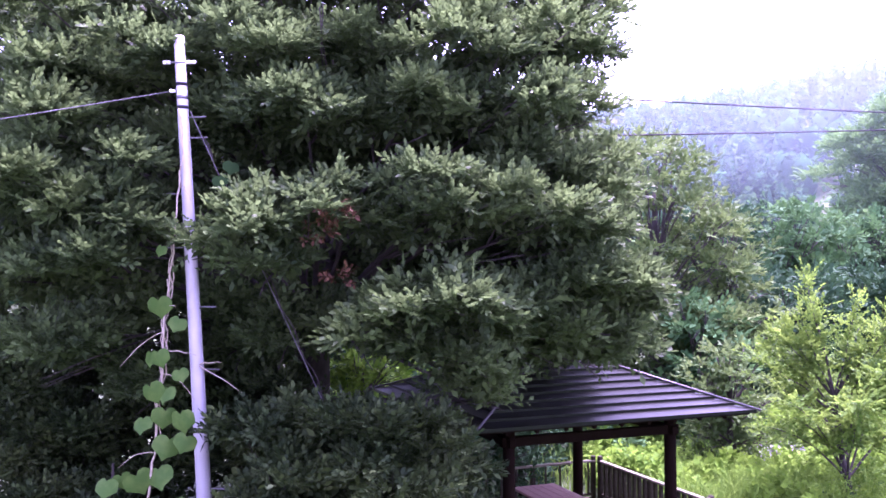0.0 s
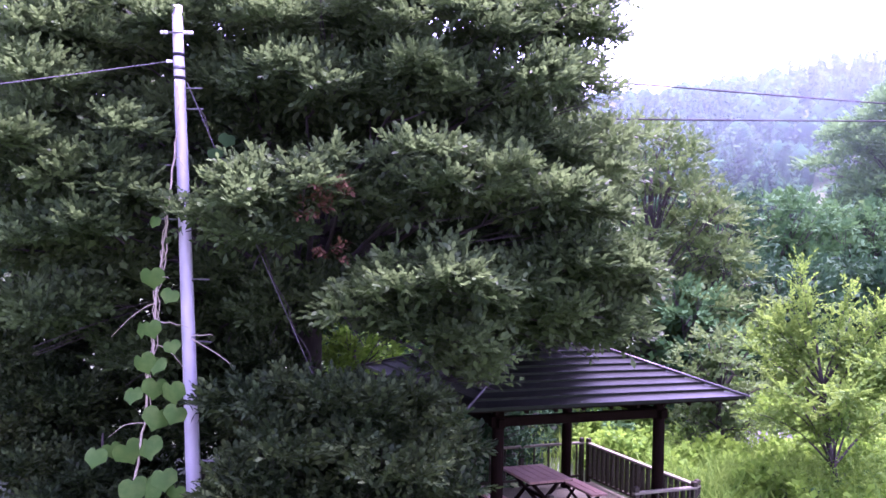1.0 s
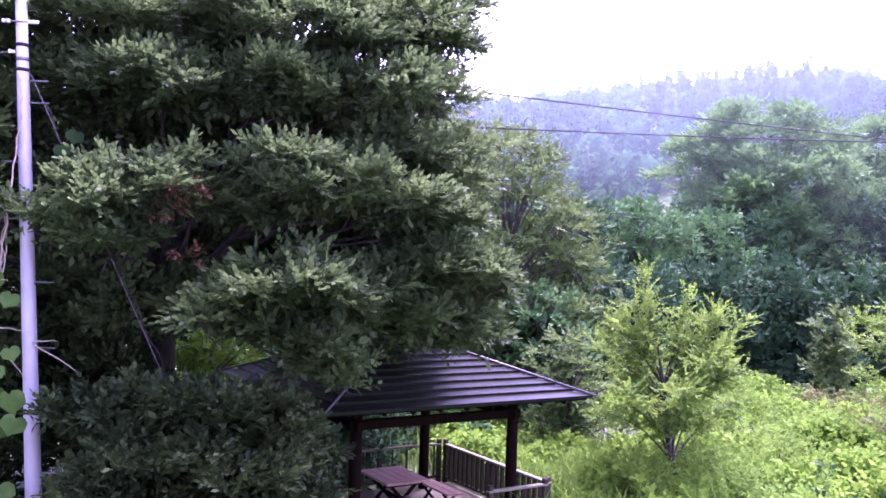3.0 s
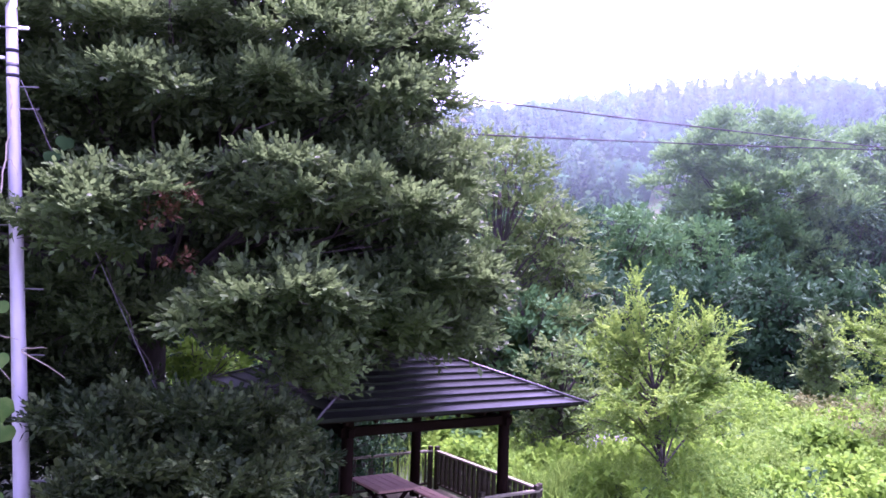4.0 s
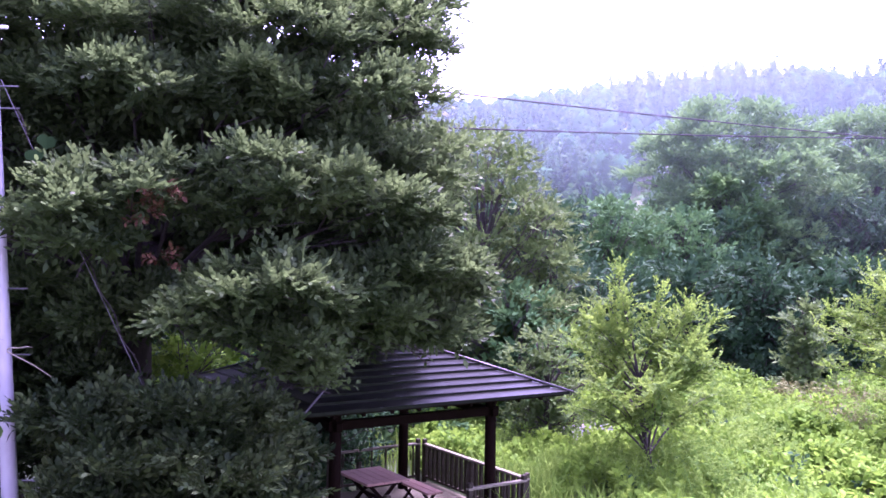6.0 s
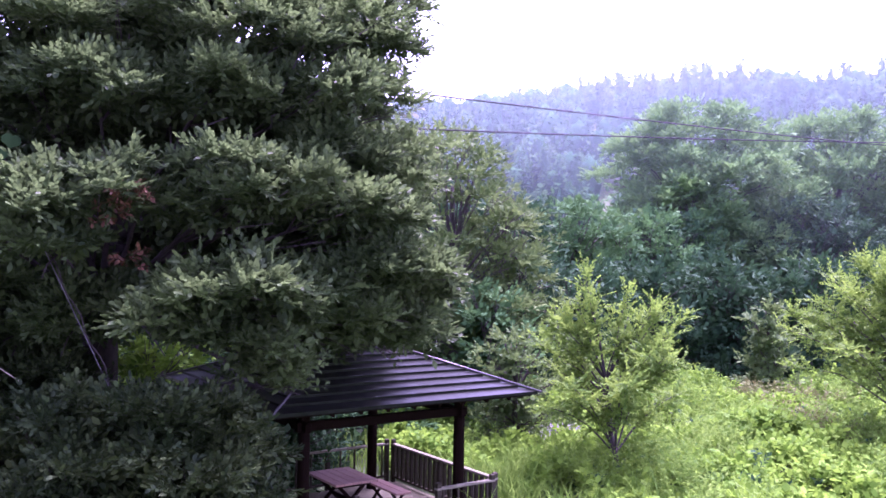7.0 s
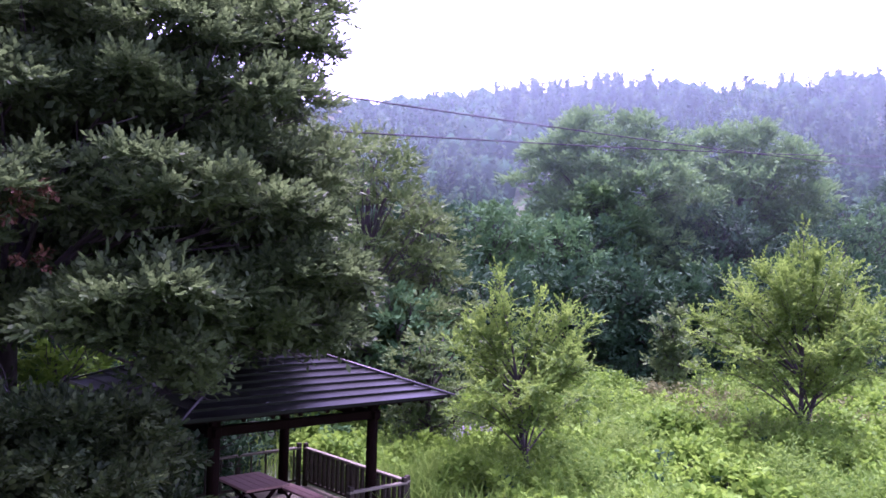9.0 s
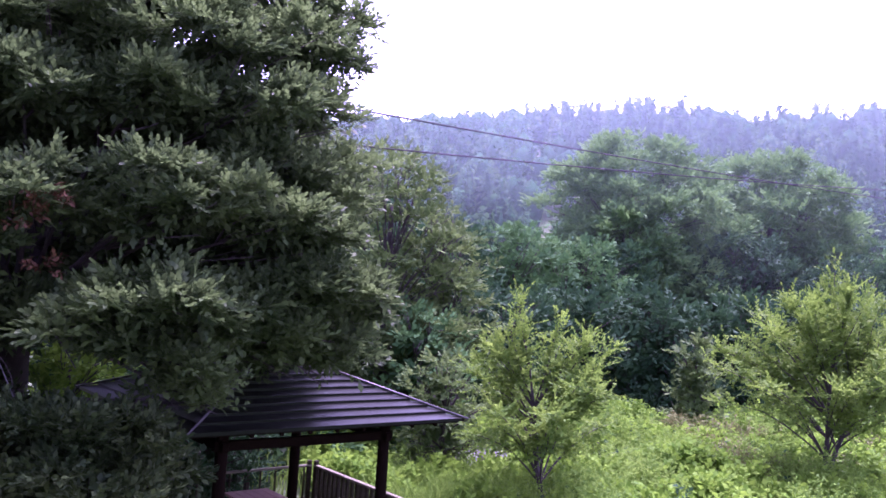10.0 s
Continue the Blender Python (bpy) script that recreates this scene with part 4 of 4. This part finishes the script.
def guy_vine():
    t = thing("climbing_vine", -3.3, 12.3, 5.0, 0, "vine with large dark leaves climbing the guy wire", "vine")
    r = np.random.default_rng(14)
    verts, faces = [], []
    path = [Vector((-3.72 + 2.05 * f + 0.03 * math.sin(f * 40), 12.3 + 0.02 * math.cos(f * 31), 6.75 - 4.3 * f)) - Vector((-3.3, 12.3, 5.0)) for f in (i / 30 for i in range(31))]
    tube_rings(path, [0.008] * 31, 5, verts, faces)
    put_mesh("stem", verts, faces, BARK, t, smooth=True)
    for x, z, s in ((-3.28, 6.3, 0.22), (-3.15, 5.72, 0.3), (-3.42, 6.1, 0.22), (-2.15, 4.95, 0.2)):
        lobed_leaf(t, x + 3.3, r.uniform(-0.1, 0.02), z - 5.0, s, r, BIGLEAF)


vine()
guy_vine()


# ---- field growth ----
def in_deck(x, y, pad=0.15):
    dx, dy = x - SX, y - SY
    c, s = math.cos(radians(TURN)), math.sin(radians(TURN))
    p, q = dx * c + dy * s, -dx * s + dy * c
    return (DX0 - pad < p) & (p < DX1 + pad) & (DY0 - pad < q) & (q < DY1 + pad)


def heights(xy):
    return np.array([ground_height(x, y) for x, y in xy])


def plants(r, name, n, mat, label, area, tall0, tall1, leaves, length, leaf, width, salt, sparse=-1.0):
    """Leafy plants over an area (x0, x1 at 20 m ahead, y0, y1), taller and thicker in lumps."""
    x0, x1, y0, y1 = area
    y = y0 + (y1 - y0) * r.random(n)
    x = x0 + r.random(n) * (x1 * y / 20 - x0)
    lump = np.array([noise.noise(Vector((a * 0.45, b * 0.45, salt))) + 0.5 * noise.noise(Vector((a * 1.3, b * 1.3, salt))) for a, b in zip(x, y)])
    keep = np.array([not in_deck(a, b, 0.3) for a, b in zip(x, y)]) & (lump > sparse) & ~((x < 6.4) & (y < 16.2))
    x, y, lump = x[keep], y[keep], lump[keep]
    z = heights(zip(x, y))
    tall = np.clip(tall0 + (tall1 - tall0) * (0.5 + 1.15 * lump) + r.uniform(-0.12, 0.2, len(x)), 0.12, 2.0) + 0.35 * np.clip((y - 20) / 5, 0, 1)
    starts = np.stack([x, y, z + np.maximum(tall - length, 0.02)], 1)
    axes = unit(np.stack([r.normal(size=len(x)) * 0.3, r.normal(size=len(x)) * 0.3, np.ones(len(x))], 1))
    v = sprays(r, starts, axes, leaves, length, leaf, width, 0.12)
    tagged(quads_mesh(name, v, mat), label, "weeds", kind="stuff")


def build_weeds():
    r = np.random.default_rng(31)
    plants(r, "weeds", 15000, FIELD, "bright green knee-high broad-leaved weeds covering the field", (3.0, 25, 11, 28), 0.25, 0.95, 10, 0.42, 0.17, 0.7, 2.0)
    plants(r, "feathery_weeds", 11000, GRASS, "feathery pale green weeds standing in clumps", (3.0, 25, 12, 27), 0.5, 1.25, 14, 0.7, 0.12, 0.3, 7.0, 0.12)
    # dark leaves imitate the shade in hollows between the weed clumps
    plants(r, "hollow_shade_weeds", 900, DARKLEAF, "dark green plants standing in for shaded hollows between the weeds", (3.0, 25, 11, 27), 0.2, 0.7, 9, 0.4, 0.15, 0.6, 4.0, 0.1)
    plants(r, "dry_weeds", 2000, DRYLEAF, "brownish drying weeds in a patch of the field", (14.0, 22, 18, 24), 0.4, 0.9, 10, 0.45, 0.14, 0.5, 12.0, 0.12)


def blades(r, x, y, tall, width):
    n = len(x)
    z = heights(zip(x, y))
    base = np.stack([x, y, z - 0.02], 1)
    lean = r.normal(size=(n, 3)) * 0.13
    lean[:, 2] = 1
    lean = unit(lean)
    bend = np.concatenate([r.normal(size=(n, 2)) * 0.35, -0.15 * np.ones((n, 1))], 1)
    side = unit(np.cross(lean, r.normal(size=(n, 3)))) * width
    t = tall[:, None]
    m1 = base + lean * t * 0.55
    tip = base + lean * t + bend * t * 0.6
    a = np.stack([base - side * 0.7, base + side * 0.7, m1 + side, m1 - side], 1)
    b = np.stack([m1 - side, m1 + side, tip + side * 0.08, tip - side * 0.08], 1)
    return np.concatenate([a, b])


def build_grass():
    r = np.random.default_rng(37)
    n = 34000
    x, y = r.uniform(-2.5, 12, n), r.uniform(11.5, 23, n)
    d = np.minimum(np.hypot(x - 5.6, (y - 17.0) * 0.7), np.hypot((x - 3.4) * 0.8, (y - 19.0) * 1.3) + 0.8)
    d = np.minimum(d, np.hypot((x - 5.6) * 0.9, (y - 14.6) * 0.8) + 0.3)
    clump = np.array([noise.noise(Vector((a * 0.8, b * 0.8, 8))) for a, b in zip(x, y)])
    keep = (r.random(n) < np.exp(-(d / 1.45) ** 2) * (clump > -0.12)) & np.array([not in_deck(a, b, 0.3) for a, b in zip(x, y)]) & ~((x < 1) & (y < 14))
    x, y = x[keep], y[keep]
    tall = 0.9 + 0.55 * np.array([noise.noise(Vector((a * 0.7, b * 0.7, 5))) for a, b in zip(x, y)]) + r.uniform(0, 0.45, len(x))
    tagged(quads_mesh("tall_grass", blades(r, x, y, tall, 0.013), GRASS), "tall pale green grass round the deck", "grass", kind="stuff")


build_weeds()
build_grass()


def stone(x, y, s, k):
    bm = bmesh.new()
    bmesh.ops.create_icosphere(bm, subdivisions=2, radius=s)
    for q in bm.verts:
        q.co *= 1 + 0.35 * noise.noise(q.co * 2.2 / s + Vector((k, 0, 0)))
        q.co.z *= 0.6
    t = part("stone", bm, STONE, None, smooth=False)
    t.matrix_world = pose(x, y, ground_height(x, y) + 0.25 * s, 0, 0, k * 40)
    tagged(t, "pale grey stone lying among the weeds", "stone", "stones by the young tree")


for k, (x, y, s) in enumerate(((7.3, 22.0, 0.75), (8.0, 22.3, 0.8), (6.7, 21.8, 0.6), (8.5, 22.0, 0.6))):
    stone(x, y, s, k)

# deck planks
wide = 0.142
count = int((DY1 - DY0) / wide)
plank = None
for i in range(count):
    bm = slab((DX1 - DX0, wide - 0.008, 0.03), None, 0.003) if plank is None else None
    if bm is not None:
        ob = part("plank", bm, DECK, deck)
        plank = ob.data
    else:
        ob = new("plank", plank)
        ob.parent = deck
    ob.location = ((DX0 + DX1) / 2, DY0 + wide * (i + 0.5), FLOOR - 0.015)

# unseen house wall and eave added behind the viewpoint to limit sky light
house = thing("house", -1, -3.2, 0, 0, "unseen plain plastered house wall added behind the viewpoint", "house", kind="structure")
part("wall", slab((20, 0.3, 7.5), pose(0, 0, 3.2), 0.01), PLASTER, house)
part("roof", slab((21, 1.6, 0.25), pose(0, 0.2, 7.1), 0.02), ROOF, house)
